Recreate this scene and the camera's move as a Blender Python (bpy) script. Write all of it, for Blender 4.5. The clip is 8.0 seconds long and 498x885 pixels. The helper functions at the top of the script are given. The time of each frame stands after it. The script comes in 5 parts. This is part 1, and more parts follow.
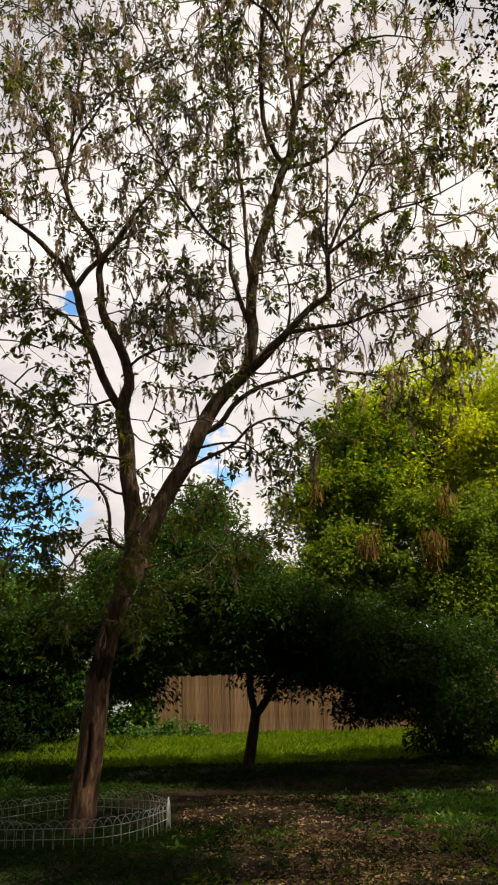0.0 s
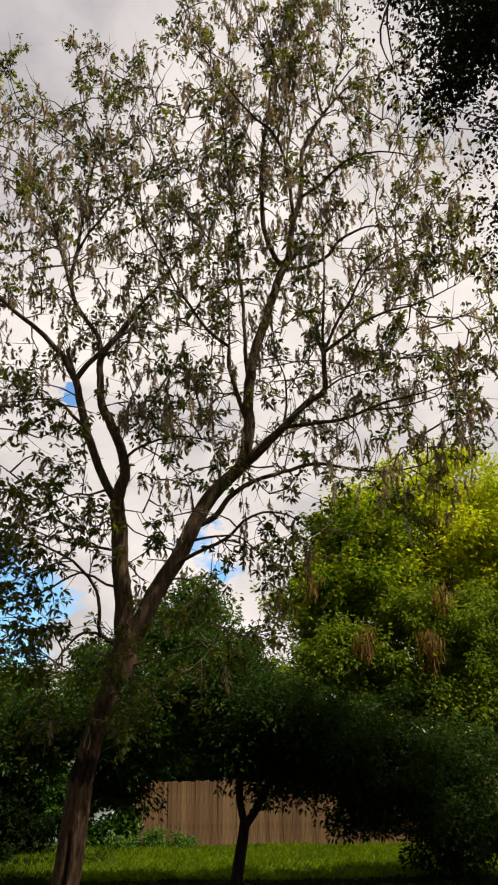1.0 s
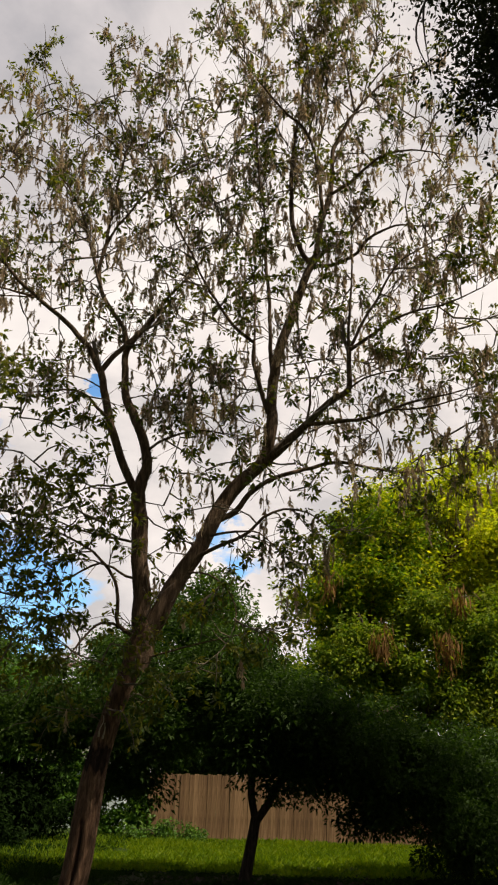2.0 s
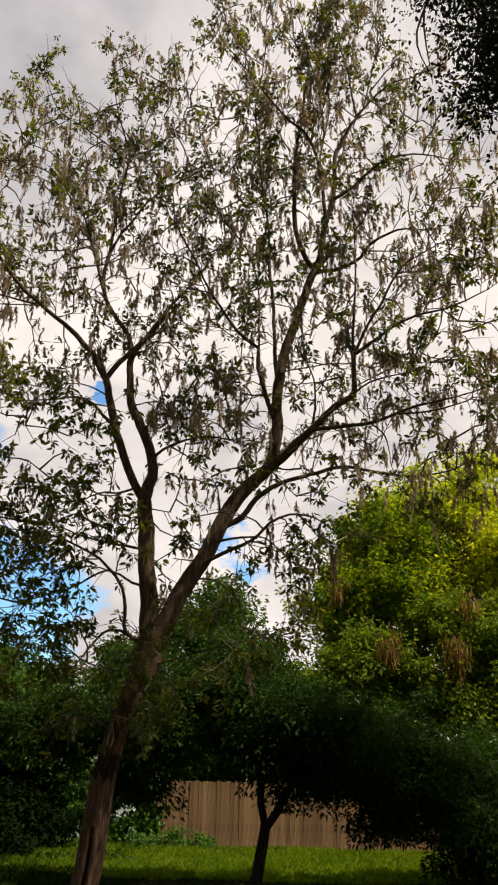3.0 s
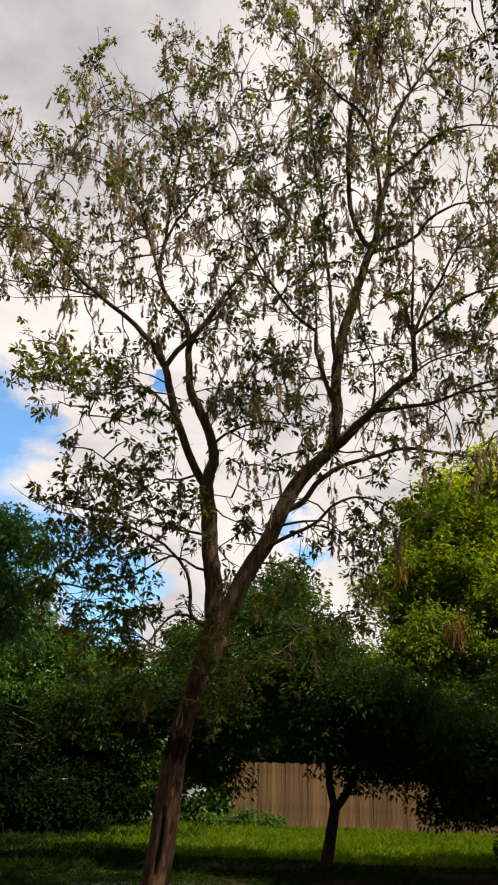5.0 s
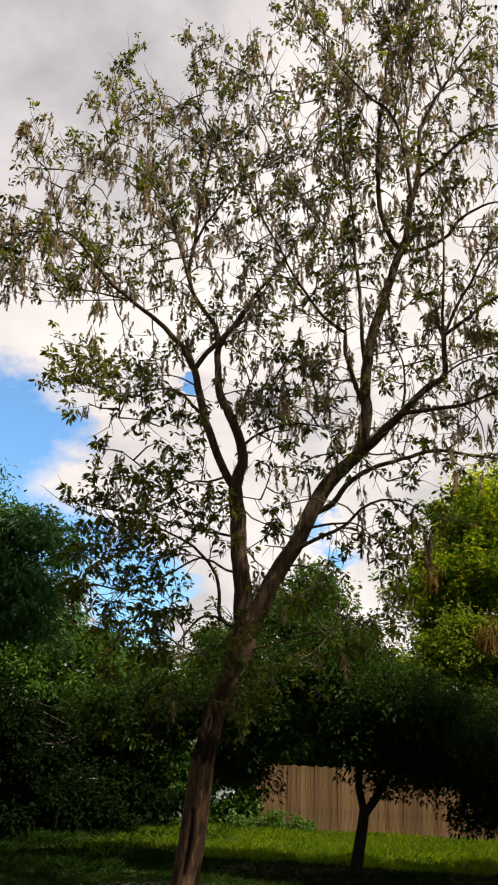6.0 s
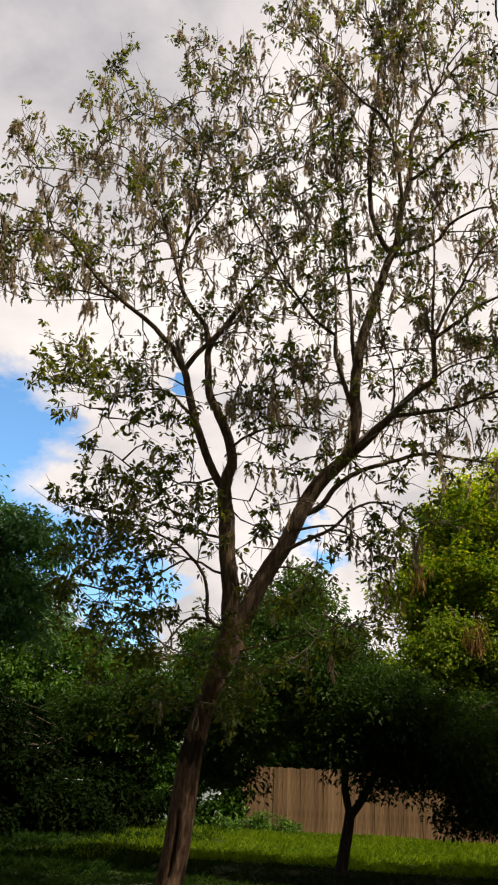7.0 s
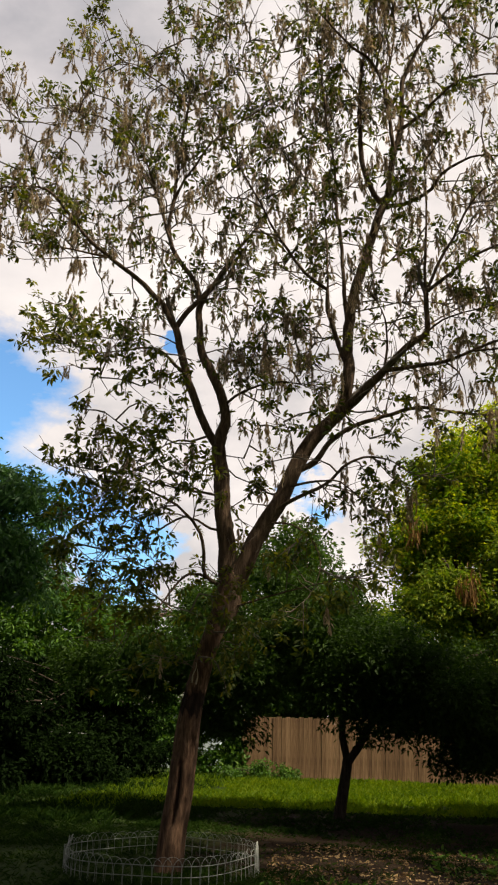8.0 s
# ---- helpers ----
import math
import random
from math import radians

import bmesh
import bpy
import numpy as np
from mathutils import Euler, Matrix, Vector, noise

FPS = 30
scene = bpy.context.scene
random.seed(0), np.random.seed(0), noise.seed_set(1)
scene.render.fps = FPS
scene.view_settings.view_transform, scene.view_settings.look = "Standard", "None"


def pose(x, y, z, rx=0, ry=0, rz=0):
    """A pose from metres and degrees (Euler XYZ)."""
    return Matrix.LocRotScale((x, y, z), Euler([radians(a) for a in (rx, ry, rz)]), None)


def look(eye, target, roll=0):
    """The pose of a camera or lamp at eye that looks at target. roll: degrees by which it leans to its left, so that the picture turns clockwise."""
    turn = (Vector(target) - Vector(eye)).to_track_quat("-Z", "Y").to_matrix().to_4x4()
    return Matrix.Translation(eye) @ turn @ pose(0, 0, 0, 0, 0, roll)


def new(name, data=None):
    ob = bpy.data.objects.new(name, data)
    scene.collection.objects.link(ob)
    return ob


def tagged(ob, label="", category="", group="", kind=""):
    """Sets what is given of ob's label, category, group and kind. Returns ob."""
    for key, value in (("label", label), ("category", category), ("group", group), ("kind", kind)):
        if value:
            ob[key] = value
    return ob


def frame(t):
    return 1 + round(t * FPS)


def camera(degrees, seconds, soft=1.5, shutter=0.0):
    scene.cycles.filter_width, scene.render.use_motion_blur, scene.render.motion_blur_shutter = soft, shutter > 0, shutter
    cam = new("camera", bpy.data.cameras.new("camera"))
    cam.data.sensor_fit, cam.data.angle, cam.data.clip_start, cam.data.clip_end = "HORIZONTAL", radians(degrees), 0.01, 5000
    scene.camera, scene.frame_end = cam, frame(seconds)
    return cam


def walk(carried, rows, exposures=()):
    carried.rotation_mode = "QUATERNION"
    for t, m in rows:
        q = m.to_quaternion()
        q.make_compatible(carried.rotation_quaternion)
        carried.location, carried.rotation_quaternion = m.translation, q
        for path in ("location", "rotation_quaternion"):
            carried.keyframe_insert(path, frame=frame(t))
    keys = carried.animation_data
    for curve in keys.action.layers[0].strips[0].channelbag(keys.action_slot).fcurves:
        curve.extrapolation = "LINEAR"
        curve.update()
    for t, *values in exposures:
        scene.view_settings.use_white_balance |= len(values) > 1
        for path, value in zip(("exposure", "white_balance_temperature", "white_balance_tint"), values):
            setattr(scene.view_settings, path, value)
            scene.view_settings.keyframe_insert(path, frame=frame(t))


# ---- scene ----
cam = camera(36.4, 8.0, soft=2.1)
PATH = [
    (0, (0.0, 0.0, 1.6), (-0.002, 9.536, 4.61), -1.80),
    (0.2, (0.0, 0.0, 1.6), (0.16, 9.549, 4.564), -2.02),
    (0.5, (0.0, 0.0, 1.6), (0.337, 9.579, 4.452), -2.03),
    (0.6, (0.0, 0.0, 1.6), (0.455, 9.563, 4.487), -2.10),
    (0.7, (0.0, 0.0, 1.6), (0.477, 9.501, 4.682), -2.11),
    (0.8, (0.0, 0.0, 1.6), (0.262, 9.305, 5.254), -1.90),
    (0.9, (0.0, 0.0, 1.6), (0.167, 9.172, 5.581), -1.39),
    (1, (0.0, 0.0, 1.6), (0.086, 9.095, 5.755), -0.88),
    (1.1, (0.0, 0.0, 1.6), (0.035, 9.007, 5.944), -0.45),
    (1.2, (0.0, 0.0, 1.6), (-0.024, 8.902, 6.156), -0.12),
    (1.5, (0.0, 0.0, 1.6), (-0.145, 8.769, 6.404), 0.72),
    (1.7, (0.0, 0.0, 1.6), (-0.196, 8.915, 6.126), 1.38),
    (1.8, (0.0, 0.0, 1.6), (-0.185, 9.009, 5.937), 1.50),
    (2, (0.0, 0.0, 1.6), (-0.207, 9.115, 5.708), 1.59),
    (2.2, (0.0, 0.0, 1.6), (-0.243, 9.129, 5.675), 1.69),
    (3.3, (0.0, 0.0, 1.6), (-0.285, 9.073, 5.795), 1.07),
    (3.5, (0.0, 0.0, 1.6), (-0.285, 9.073, 5.795), 1.07),
    (4, (0.0, 0.0, 1.6), (-0.35, 9.07, 5.797), 0.93),
    (4.3, (0.0, 0.0, 1.6), (-0.475, 9.089, 5.744), 0.99),
    (4.5, (0.0, 0.0, 1.6), (-0.624, 9.109, 5.679), 1.16),
    (4.7, (0.0, 0.0, 1.6), (-0.798, 9.122, 5.618), 1.33),
    (5, (0.0, 0.0, 1.6), (-1.071, 9.116, 5.569), 1.68),
    (5.2, (0.0, 0.0, 1.6), (-1.299, 9.07, 5.607), 1.74),
    (6.3, (0.0, 0.0, 1.6), (-1.453, 9.067, 5.56), 2.64),
    (6.5, (0.0, 0.0, 1.6), (-1.432, 9.092, 5.51), 2.56),
    (7, (0.0, 0.0, 1.6), (-1.311, 9.069, 5.605), 2.85),
    (7.2, (0.0, 0.0, 1.6), (-1.285, 9.098, 5.546), 2.83),
    (7.5, (0.0, 0.0, 1.6), (-1.212, 9.17, 5.399), 2.20),
    (7.7, (0.0, 0.0, 1.6), (-1.205, 9.219, 5.283), 1.83),
    (8, (0.0, 0.0, 1.6), (-1.235, 9.292, 5.084), 1.49),
]
walk(cam, [(t, look(eye, target, roll)) for t, eye, target, roll in PATH],
     [(t, stops, kelvin, 8.0) for t, stops, kelvin in ((0.0, 0.61, 7060), (0.5, 0.63, 7060), (1.0, 0.46, 7060), (1.5, 0.46, 7060), (2.2, 0.49, 7060), (3.5, 0.5, 7060),
                                                       (4.5, 0.56, 7040), (6.5, 0.59, 6990), (8.0, 0.54, 6990))])

# ---------------------------------------------------------------- light
SUN_ELEVATION, SUN_AZIMUTH = 57.0, 114.0      # degrees, azimuth clockwise from +y


def math_node(nodes, links, op, a, b=None, c=None, clamp=False):
    n = nodes.new("ShaderNodeMath")
    n.operation, n.use_clamp = op, clamp
    for k, v in enumerate((a, b, c)):
        if v is None:
            continue
        if isinstance(v, (int, float)):
            n.inputs[k].default_value = v
        else:
            links.new(v, n.inputs[k])
    return n.outputs[0]


def ramp_node(nodes, links, fac, stops):
    n = nodes.new("ShaderNodeValToRGB")
    el = n.color_ramp.elements
    while len(el) < len(stops):
        el.new(0.5)
    for e, (p, c) in zip(el, stops):
        e.position, e.color = p, (*c, 1) if len(c) == 3 else c
    links.new(fac, n.inputs[0])
    return n.outputs[0]


def noise_node(nodes, links, vec, scale, detail=3.0, rough=0.55, distortion=0.0):
    n = nodes.new("ShaderNodeTexNoise")
    n.inputs["Scale"].default_value = scale
    n.inputs["Detail"].default_value = detail
    n.inputs["Roughness"].default_value = rough
    n.inputs["Distortion"].default_value = distortion
    if vec is not None:
        links.new(vec, n.inputs["Vector"])
    return n.outputs["Fac"]


def mix_node(nodes, links, fac, a, b, blend="MIX"):
    n = nodes.new("ShaderNodeMix")
    n.data_type, n.blend_type = "RGBA", blend
    for sock, v in ((n.inputs[0], fac), (n.inputs[6], a), (n.inputs[7], b)):
        if isinstance(v, (int, float)):
            sock.default_value = v
        elif isinstance(v, tuple):
            sock.default_value = (*v, 1)
        else:
            links.new(v, sock)
    return n.outputs[2]


def mapped(nodes, links, scale, coord="Object"):
    tc = nodes.new("ShaderNodeTexCoord")
    mp = nodes.new("ShaderNodeMapping")
    mp.inputs["Scale"].default_value = scale
    links.new(tc.outputs[coord], mp.inputs["Vector"])
    return mp.outputs[0]


def build_world():
    """Broken cloud: mostly bright white and grey, with breaks of blue low in the north-west."""
    world = bpy.data.worlds.new("sky")
    scene.world = world
    world.use_nodes = True
    nodes, links = world.node_tree.nodes, world.node_tree.links
    bg = nodes["Background"]
    bg.inputs["Strength"].default_value = 0.068
    sky = nodes.new("ShaderNodeTexSky")
    sky.sky_type, sky.sun_disc = "NISHITA", False
    sky.sun_elevation, sky.sun_rotation = radians(SUN_ELEVATION), radians(SUN_AZIMUTH)
    sky.air_density, sky.dust_density, sky.ozone_density = 1.2, 0.3, 2.0
    tc = nodes.new("ShaderNodeTexCoord")
    d = tc.outputs["Generated"]
    stretch = nodes.new("ShaderNodeMapping")
    stretch.inputs["Scale"].default_value = (1.0, 1.0, 1.7)
    stretch.inputs["Location"].default_value = CLOUD_SHIFT
    links.new(d, stretch.inputs["Vector"])
    sv = stretch.outputs[0]
    big = noise_node(nodes, links, sv, 3.0, 7.0, 0.55, 0.3)
    wisps = noise_node(nodes, links, sv, 8.0, 6.0, 0.6, 0.4)
    # breaks in the cloud: azimuth, elevation and reach of each, in degrees
    ragged = nodes.new("ShaderNodeTexNoise")
    ragged.inputs["Scale"].default_value, ragged.inputs["Detail"].default_value, ragged.inputs["Roughness"].default_value = 9.0, 6.0, 0.6
    links.new(sv, ragged.inputs["Vector"])
    shift = nodes.new("ShaderNodeVectorMath")
    shift.operation = "MULTIPLY_ADD"
    shift.inputs[1].default_value = (0.16, 0.16, 0.2)
    links.new(ragged.outputs["Color"], shift.inputs[0])
    back = nodes.new("ShaderNodeVectorMath")
    back.operation = "SUBTRACT"
    back.inputs[1].default_value = (0.08, 0.08, 0.1)
    links.new(d, back.inputs[0])
    links.new(back.outputs[0], shift.inputs[2])
    level = nodes.new("ShaderNodeVectorMath")
    level.operation = "NORMALIZE"
    links.new(shift.outputs[0], level.inputs[0])
    clear = None
    for az, el, reach in ((-29.5, 21.5, 5.6), (-23.0, 15.5, 3.4), (-17.0, 12.0, 3.0), (-3.2, 16.4, 1.5), (-14.8, 27.4, 0.6)):
        dot = nodes.new("ShaderNodeVectorMath")
        dot.operation = "DISTANCE"
        az, el = radians(az), radians(el)
        dot.inputs[1].default_value = (math.sin(az) * math.cos(el), math.cos(az) * math.cos(el), math.sin(el))
        links.new(level.outputs[0], dot.inputs[0])
        away = math_node(nodes, links, "POWER", math_node(nodes, links, "DIVIDE", dot.outputs["Value"], radians(reach)), 2.0)
        here = math_node(nodes, links, "MULTIPLY_ADD", away, -0.36, 1.08, clamp=True)
        clear = here if clear is None else math_node(nodes, links, "MAXIMUM", clear, here)
    cover = math_node(nodes, links, "SUBTRACT", math_node(nodes, links, "MULTIPLY_ADD", big, 1.7, -0.07), clear)
    mask = ramp_node(nodes, links, math_node(nodes, links, "MULTIPLY_ADD", wisps, 0.8, cover), [(0.28, (0, 0, 0)), (0.68, (1, 1, 1))])
    shade = ramp_node(nodes, links, math_node(nodes, links, "MULTIPLY_ADD", wisps, 0.22, big),
                      [(0.46, (5.8, 5.75, 6.2)), (0.58, (7.9, 7.6, 7.9)), (0.74, (9.7, 9.3, 9.45))])
    # the cloud ahead is thin and bright, thicker and greyer up to the west; overhead and behind, out of view, it is
    # dimmed to cut the light on the ground
    a, e = radians(0.0), radians(29.0)
    toward = nodes.new("ShaderNodeVectorMath")
    toward.operation = "DOT_PRODUCT"
    toward.inputs[1].default_value = (math.sin(a) * math.cos(e), math.cos(a) * math.cos(e), math.sin(e))
    links.new(d, toward.inputs[0])
    cloud_gain = ramp_node(nodes, links, toward.outputs["Value"], [(0.0, (0.27, 0.27, 0.28)), (0.45, (0.5, 0.5, 0.51)), (0.82, (1.02, 1.01, 1.02)), (1.0, (1.17, 1.14, 1.13))])
    thick = nodes.new("ShaderNodeVectorMath")
    thick.operation = "DOT_PRODUCT"
    thick.inputs[1].default_value = (-0.53, 0.0, 0.848)
    links.new(d, thick.inputs[0])
    dull = ramp_node(nodes, links, math_node(nodes, links, "MULTIPLY_ADD", wisps, 0.2, thick.outputs["Value"]), [(0.67, (1, 1, 1)), (0.9, (0.8, 0.81, 0.85))])
    shade = mix_node(nodes, links, 1.0, shade, dull, "MULTIPLY")
    shade = mix_node(nodes, links, 1.0, shade, cloud_gain, "MULTIPLY")
    blue = mix_node(nodes, links, 1.0, sky.outputs[0], (1.35, 1.95, 2.4), "MULTIPLY")
    links.new(mix_node(nodes, links, mask, blue, shade), bg.inputs["Color"])
    sun = new("sun", bpy.data.lights.new("sun", "SUN"))
    sun.data.energy, sun.data.angle, sun.data.color = 5.0, radians(1.5), (1.0, 0.91, 0.74)
    a, e = radians(SUN_AZIMUTH), radians(SUN_ELEVATION)
    way = Vector((math.sin(a) * math.cos(e), math.cos(a) * math.cos(e), math.sin(e)))
    sun.matrix_world = look(way * 60, (0, 0, 0))


CLOUD_SHIFT = (1.7, 0.4, 0.9)
build_world()

# ---------------------------------------------------------------- materials


def material(name):
    mat = bpy.data.materials.new(name)
    mat.use_nodes = True
    return mat, mat.node_tree.nodes, mat.node_tree.links, mat.node_tree.nodes["Principled BSDF"]


def bump(nodes, links, bsdf, height, strength, distance=0.02):
    b = nodes.new("ShaderNodeBump")
    b.inputs["Strength"].default_value, b.inputs["Distance"].default_value = strength, distance
    links.new(height, b.inputs["Height"])
    links.new(b.outputs[0], bsdf.inputs["Normal"])


def leaf_material(name, stops, through_share=0.4, glow=(1.25, 1.2, 0.5), rough=0.55, gloss=0.3):
    """Leaf colour varied leaf by leaf and by large patches; part of the light passes through the blade."""
    mat, nodes, links, bsdf = material(name)
    geo = nodes.new("ShaderNodeNewGeometry")
    patch = noise_node(nodes, links, geo.outputs["Position"], 0.6, 3.0)
    pick = math_node(nodes, links, "MULTIPLY_ADD", patch, 0.7, math_node(nodes, links, "MULTIPLY", geo.outputs["Random Per Island"], 0.55))
    col = ramp_node(nodes, links, math_node(nodes, links, "SUBTRACT", pick, 0.12, clamp=True), stops)
    fine = noise_node(nodes, links, geo.outputs["Position"], 60.0, 2.0)
    col = mix_node(nodes, links, 0.35, col, ramp_node(nodes, links, fine, [(0.3, (0.55, 0.55, 0.5)), (0.7, (1.2, 1.2, 1.1))]), "MULTIPLY")
    links.new(col, bsdf.inputs["Base Color"])
    bsdf.inputs["Roughness"].default_value = rough
    bsdf.inputs["Specular IOR Level"].default_value = gloss
    tr = nodes.new("ShaderNodeBsdfTranslucent")
    links.new(mix_node(nodes, links, 1.0, col, glow, "MULTIPLY"), tr.inputs["Color"])
    mx = nodes.new("ShaderNodeMixShader")
    mx.inputs[0].default_value = through_share
    links.new(bsdf.outputs[0], mx.inputs[1])
    links.new(tr.outputs[0], mx.inputs[2])
    links.new(mx.outputs[0], nodes["Material Output"].inputs["Surface"])
    return mat


def bark_material(name, dark, mid, light, scale=1.0, dark_band=None):
    """Furrowed bark; a darker, ragged band can be set by its height and half its width."""
    mat, nodes, links, bsdf = material(name)
    v = mapped(nodes, links, (9 * scale, 9 * scale, 1.6 * scale))
    furrow = noise_node(nodes, links, v, 3.0, 6.0, 0.65, 0.6)
    blotch = noise_node(nodes, links, mapped(nodes, links, (1.2, 1.2, 0.8)), 1.6, 4.0)
    col = ramp_node(nodes, links, furrow, [(0.3, dark), (0.5, mid), (0.72, light)])
    col = mix_node(nodes, links, 0.5, col, ramp_node(nodes, links, blotch, [(0.35, (0.55, 0.5, 0.48)), (0.65, (1.2, 1.2, 1.15))]), "MULTIPLY")
    if dark_band:
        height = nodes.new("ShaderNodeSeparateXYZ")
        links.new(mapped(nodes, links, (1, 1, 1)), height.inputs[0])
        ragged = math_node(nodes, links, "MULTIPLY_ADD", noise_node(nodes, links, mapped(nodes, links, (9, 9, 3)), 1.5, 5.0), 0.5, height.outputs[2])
        away = math_node(nodes, links, "ABSOLUTE", math_node(nodes, links, "SUBTRACT", ragged, dark_band[0] + 0.25))
        black = ramp_node(nodes, links, math_node(nodes, links, "DIVIDE", away, dark_band[1]), [(0.55, (0.12, 0.11, 0.11)), (1.0, (1, 1, 1))])
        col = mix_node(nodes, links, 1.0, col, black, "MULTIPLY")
    links.new(col, bsdf.inputs["Base Color"])
    bsdf.inputs["Roughness"].default_value = 0.9
    bsdf.inputs["Specular IOR Level"].default_value = 0.2
    bump(nodes, links, bsdf, furrow, 0.9, 0.03)
    return mat


def plain_material(name, stops, scale=4.0, rough=0.8, metal=0.0, relief=0.2, vector=(1, 1, 1), per_object=0.0):
    mat, nodes, links, bsdf = material(name)
    v = mapped(nodes, links, vector)
    fac = noise_node(nodes, links, v, scale, 5.0, 0.6)
    if per_object:
        info = nodes.new("ShaderNodeObjectInfo")
        fac = math_node(nodes, links, "MULTIPLY_ADD", math_node(nodes, links, "SUBTRACT", info.outputs["Random"], 0.5), per_object, fac)
    links.new(ramp_node(nodes, links, fac, stops), bsdf.inputs["Base Color"])
    bsdf.inputs["Roughness"].default_value, bsdf.inputs["Metallic"].default_value = rough, metal
    bump(nodes, links, bsdf, fac, relief)
    return mat


def ground_material():
    """Bare soil with litter near the trees, mossy grass further off."""
    mat, nodes, links, bsdf = material("soil_and_turf")
    geo = nodes.new("ShaderNodeNewGeometry")
    p = geo.outputs["Position"]
    sep = nodes.new("ShaderNodeSeparateXYZ")
    links.new(p, sep.inputs[0])
    wide = noise_node(nodes, links, p, 0.35, 4.0, 0.6)
    mid = noise_node(nodes, links, p, 2.2, 5.0, 0.65)
    fine = noise_node(nodes, links, p, 22.0, 5.0, 0.7)
    soil = ramp_node(nodes, links, fine, [(0.3, (0.009, 0.0055, 0.003)), (0.55, (0.023, 0.013, 0.0065)), (0.75, (0.058, 0.036, 0.019))])
    turf = ramp_node(nodes, links, fine, [(0.3, (0.009, 0.02, 0.0025)), (0.55, (0.024, 0.043, 0.005)), (0.75, (0.055, 0.075, 0.01))])
    # the worn patch under the trees, right of the ringed tree; stretched back so its dark soil also stands in for their
    # shade
    dx = math_node(nodes, links, "ABSOLUTE", math_node(nodes, links, "SUBTRACT", sep.outputs[0], 1.6))
    dy = math_node(nodes, links, "ABSOLUTE", math_node(nodes, links, "SUBTRACT", sep.outputs[1], 11.5))
    far = math_node(nodes, links, "MAXIMUM", math_node(nodes, links, "DIVIDE", dx, 4.2), math_node(nodes, links, "DIVIDE", dy, 6.8))
    worn_shaded = math_node(nodes, links, "SUBTRACT", math_node(nodes, links, "MULTIPLY_ADD", mid, 1.1, 0.55), far)
    worn_shaded = math_node(nodes, links, "MULTIPLY_ADD", wide, 0.5, worn_shaded)
    mask = ramp_node(nodes, links, worn_shaded, [(0.3, (0, 0, 0)), (0.62, (1, 1, 1))])
    links.new(mix_node(nodes, links, mask, turf, soil), bsdf.inputs["Base Color"])
    bsdf.inputs["Roughness"].default_value = 0.95
    bsdf.inputs["Specular IOR Level"].default_value = 0.15
    bump(nodes, links, bsdf, fine, 0.8, 0.03)
    return mat


M_BARK = bark_material("grey_brown_bark", (0.03, 0.0185, 0.012), (0.1, 0.064, 0.043), (0.225, 0.153, 0.108))
M_TRUNK = bark_material("red_brown_bark", (0.028, 0.015, 0.0095), (0.108, 0.062, 0.04), (0.24, 0.15, 0.1), dark_band=(1.83, 0.17))
M_TORNWOOD = plain_material("torn_wood", [(0.3, (0.3, 0.24, 0.17)), (0.7, (0.5, 0.42, 0.31))], 14.0, 0.85)
M_TWIG = plain_material("twig_bark", [(0.3, (0.065, 0.048, 0.038)), (0.7, (0.2, 0.155, 0.12))], 6.0, 0.85)
M_DARKBARK = bark_material("dark_bark", (0.02, 0.015, 0.012), (0.05, 0.037, 0.03), (0.1, 0.08, 0.065))
M_LEAF = leaf_material("tree_leaf", [(0.15, (0.026, 0.046, 0.013)), (0.5, (0.08, 0.104, 0.018)), (0.85, (0.21, 0.205, 0.03))], 0.54, (1.4, 1.32, 0.5))
M_SEED = leaf_material("dry_seed_wing", [(0.2, (0.2, 0.15, 0.11)), (0.5, (0.38, 0.3, 0.22)), (0.85, (0.55, 0.46, 0.32))], 0.6, (1.2, 1.1, 0.9), 0.7)
M_DARKLEAF = leaf_material("dark_leaf", [(0.15, (0.0165, 0.0372, 0.00723)), (0.5, (0.0279, 0.0588, 0.00929)), (0.85, (0.0485, 0.0888, 0.0134))], 0.4, (1.2, 1.3, 0.5), rough=0.6, gloss=0.14)
# near-black green: the shrub's deep shade is mixed into the leaf colour
M_SHRUBLEAF = leaf_material("deep_shade_leaf", [(0.15, (0.004, 0.0095, 0.0025)), (0.5, (0.0075, 0.017, 0.004)), (0.85, (0.014, 0.03, 0.006))], 0.3, (1.2, 1.3, 0.5), rough=0.85, gloss=0.05)
M_DRY = leaf_material("dead_frond", [(0.2, (0.11, 0.055, 0.02)), (0.5, (0.22, 0.12, 0.04)), (0.85, (0.36, 0.2, 0.07))], 0.4, (1.1, 1.0, 0.7), 0.8)
# paler than such leaves are: sunlight on the crown is raised into the colour
M_SUNLEAF = leaf_material("sunlit_yellow_leaf", [(0.2, (0.2018, 0.279, 0.02612)), (0.5, (0.4393, 0.5105, 0.04155)), (0.85, (0.7836, 0.7123, 0.07123))], 0.58, (1.2, 1.2, 0.4), gloss=0.15)
M_MIDLEAF = leaf_material("mid_green_leaf", [(0.15, (0.0255, 0.0714, 0.01105)), (0.5, (0.0527, 0.1343, 0.01445)), (0.85, (0.1232, 0.2295, 0.0204))], 0.4)
M_FEATHERLEAF = leaf_material("blue_green_leaf", [(0.15, (0.02465, 0.0725, 0.029)), (0.5, (0.04785, 0.1305, 0.0435)), (0.85, (0.1015, 0.232, 0.0609))], 0.35, gloss=0.4)
M_BACKLEAF = leaf_material("fresh_green_leaf", [(0.15, (0.022, 0.055, 0.011)), (0.5, (0.046, 0.1, 0.015)), (0.85, (0.11, 0.165, 0.02))], 0.45, (1.1, 1.2, 0.4))
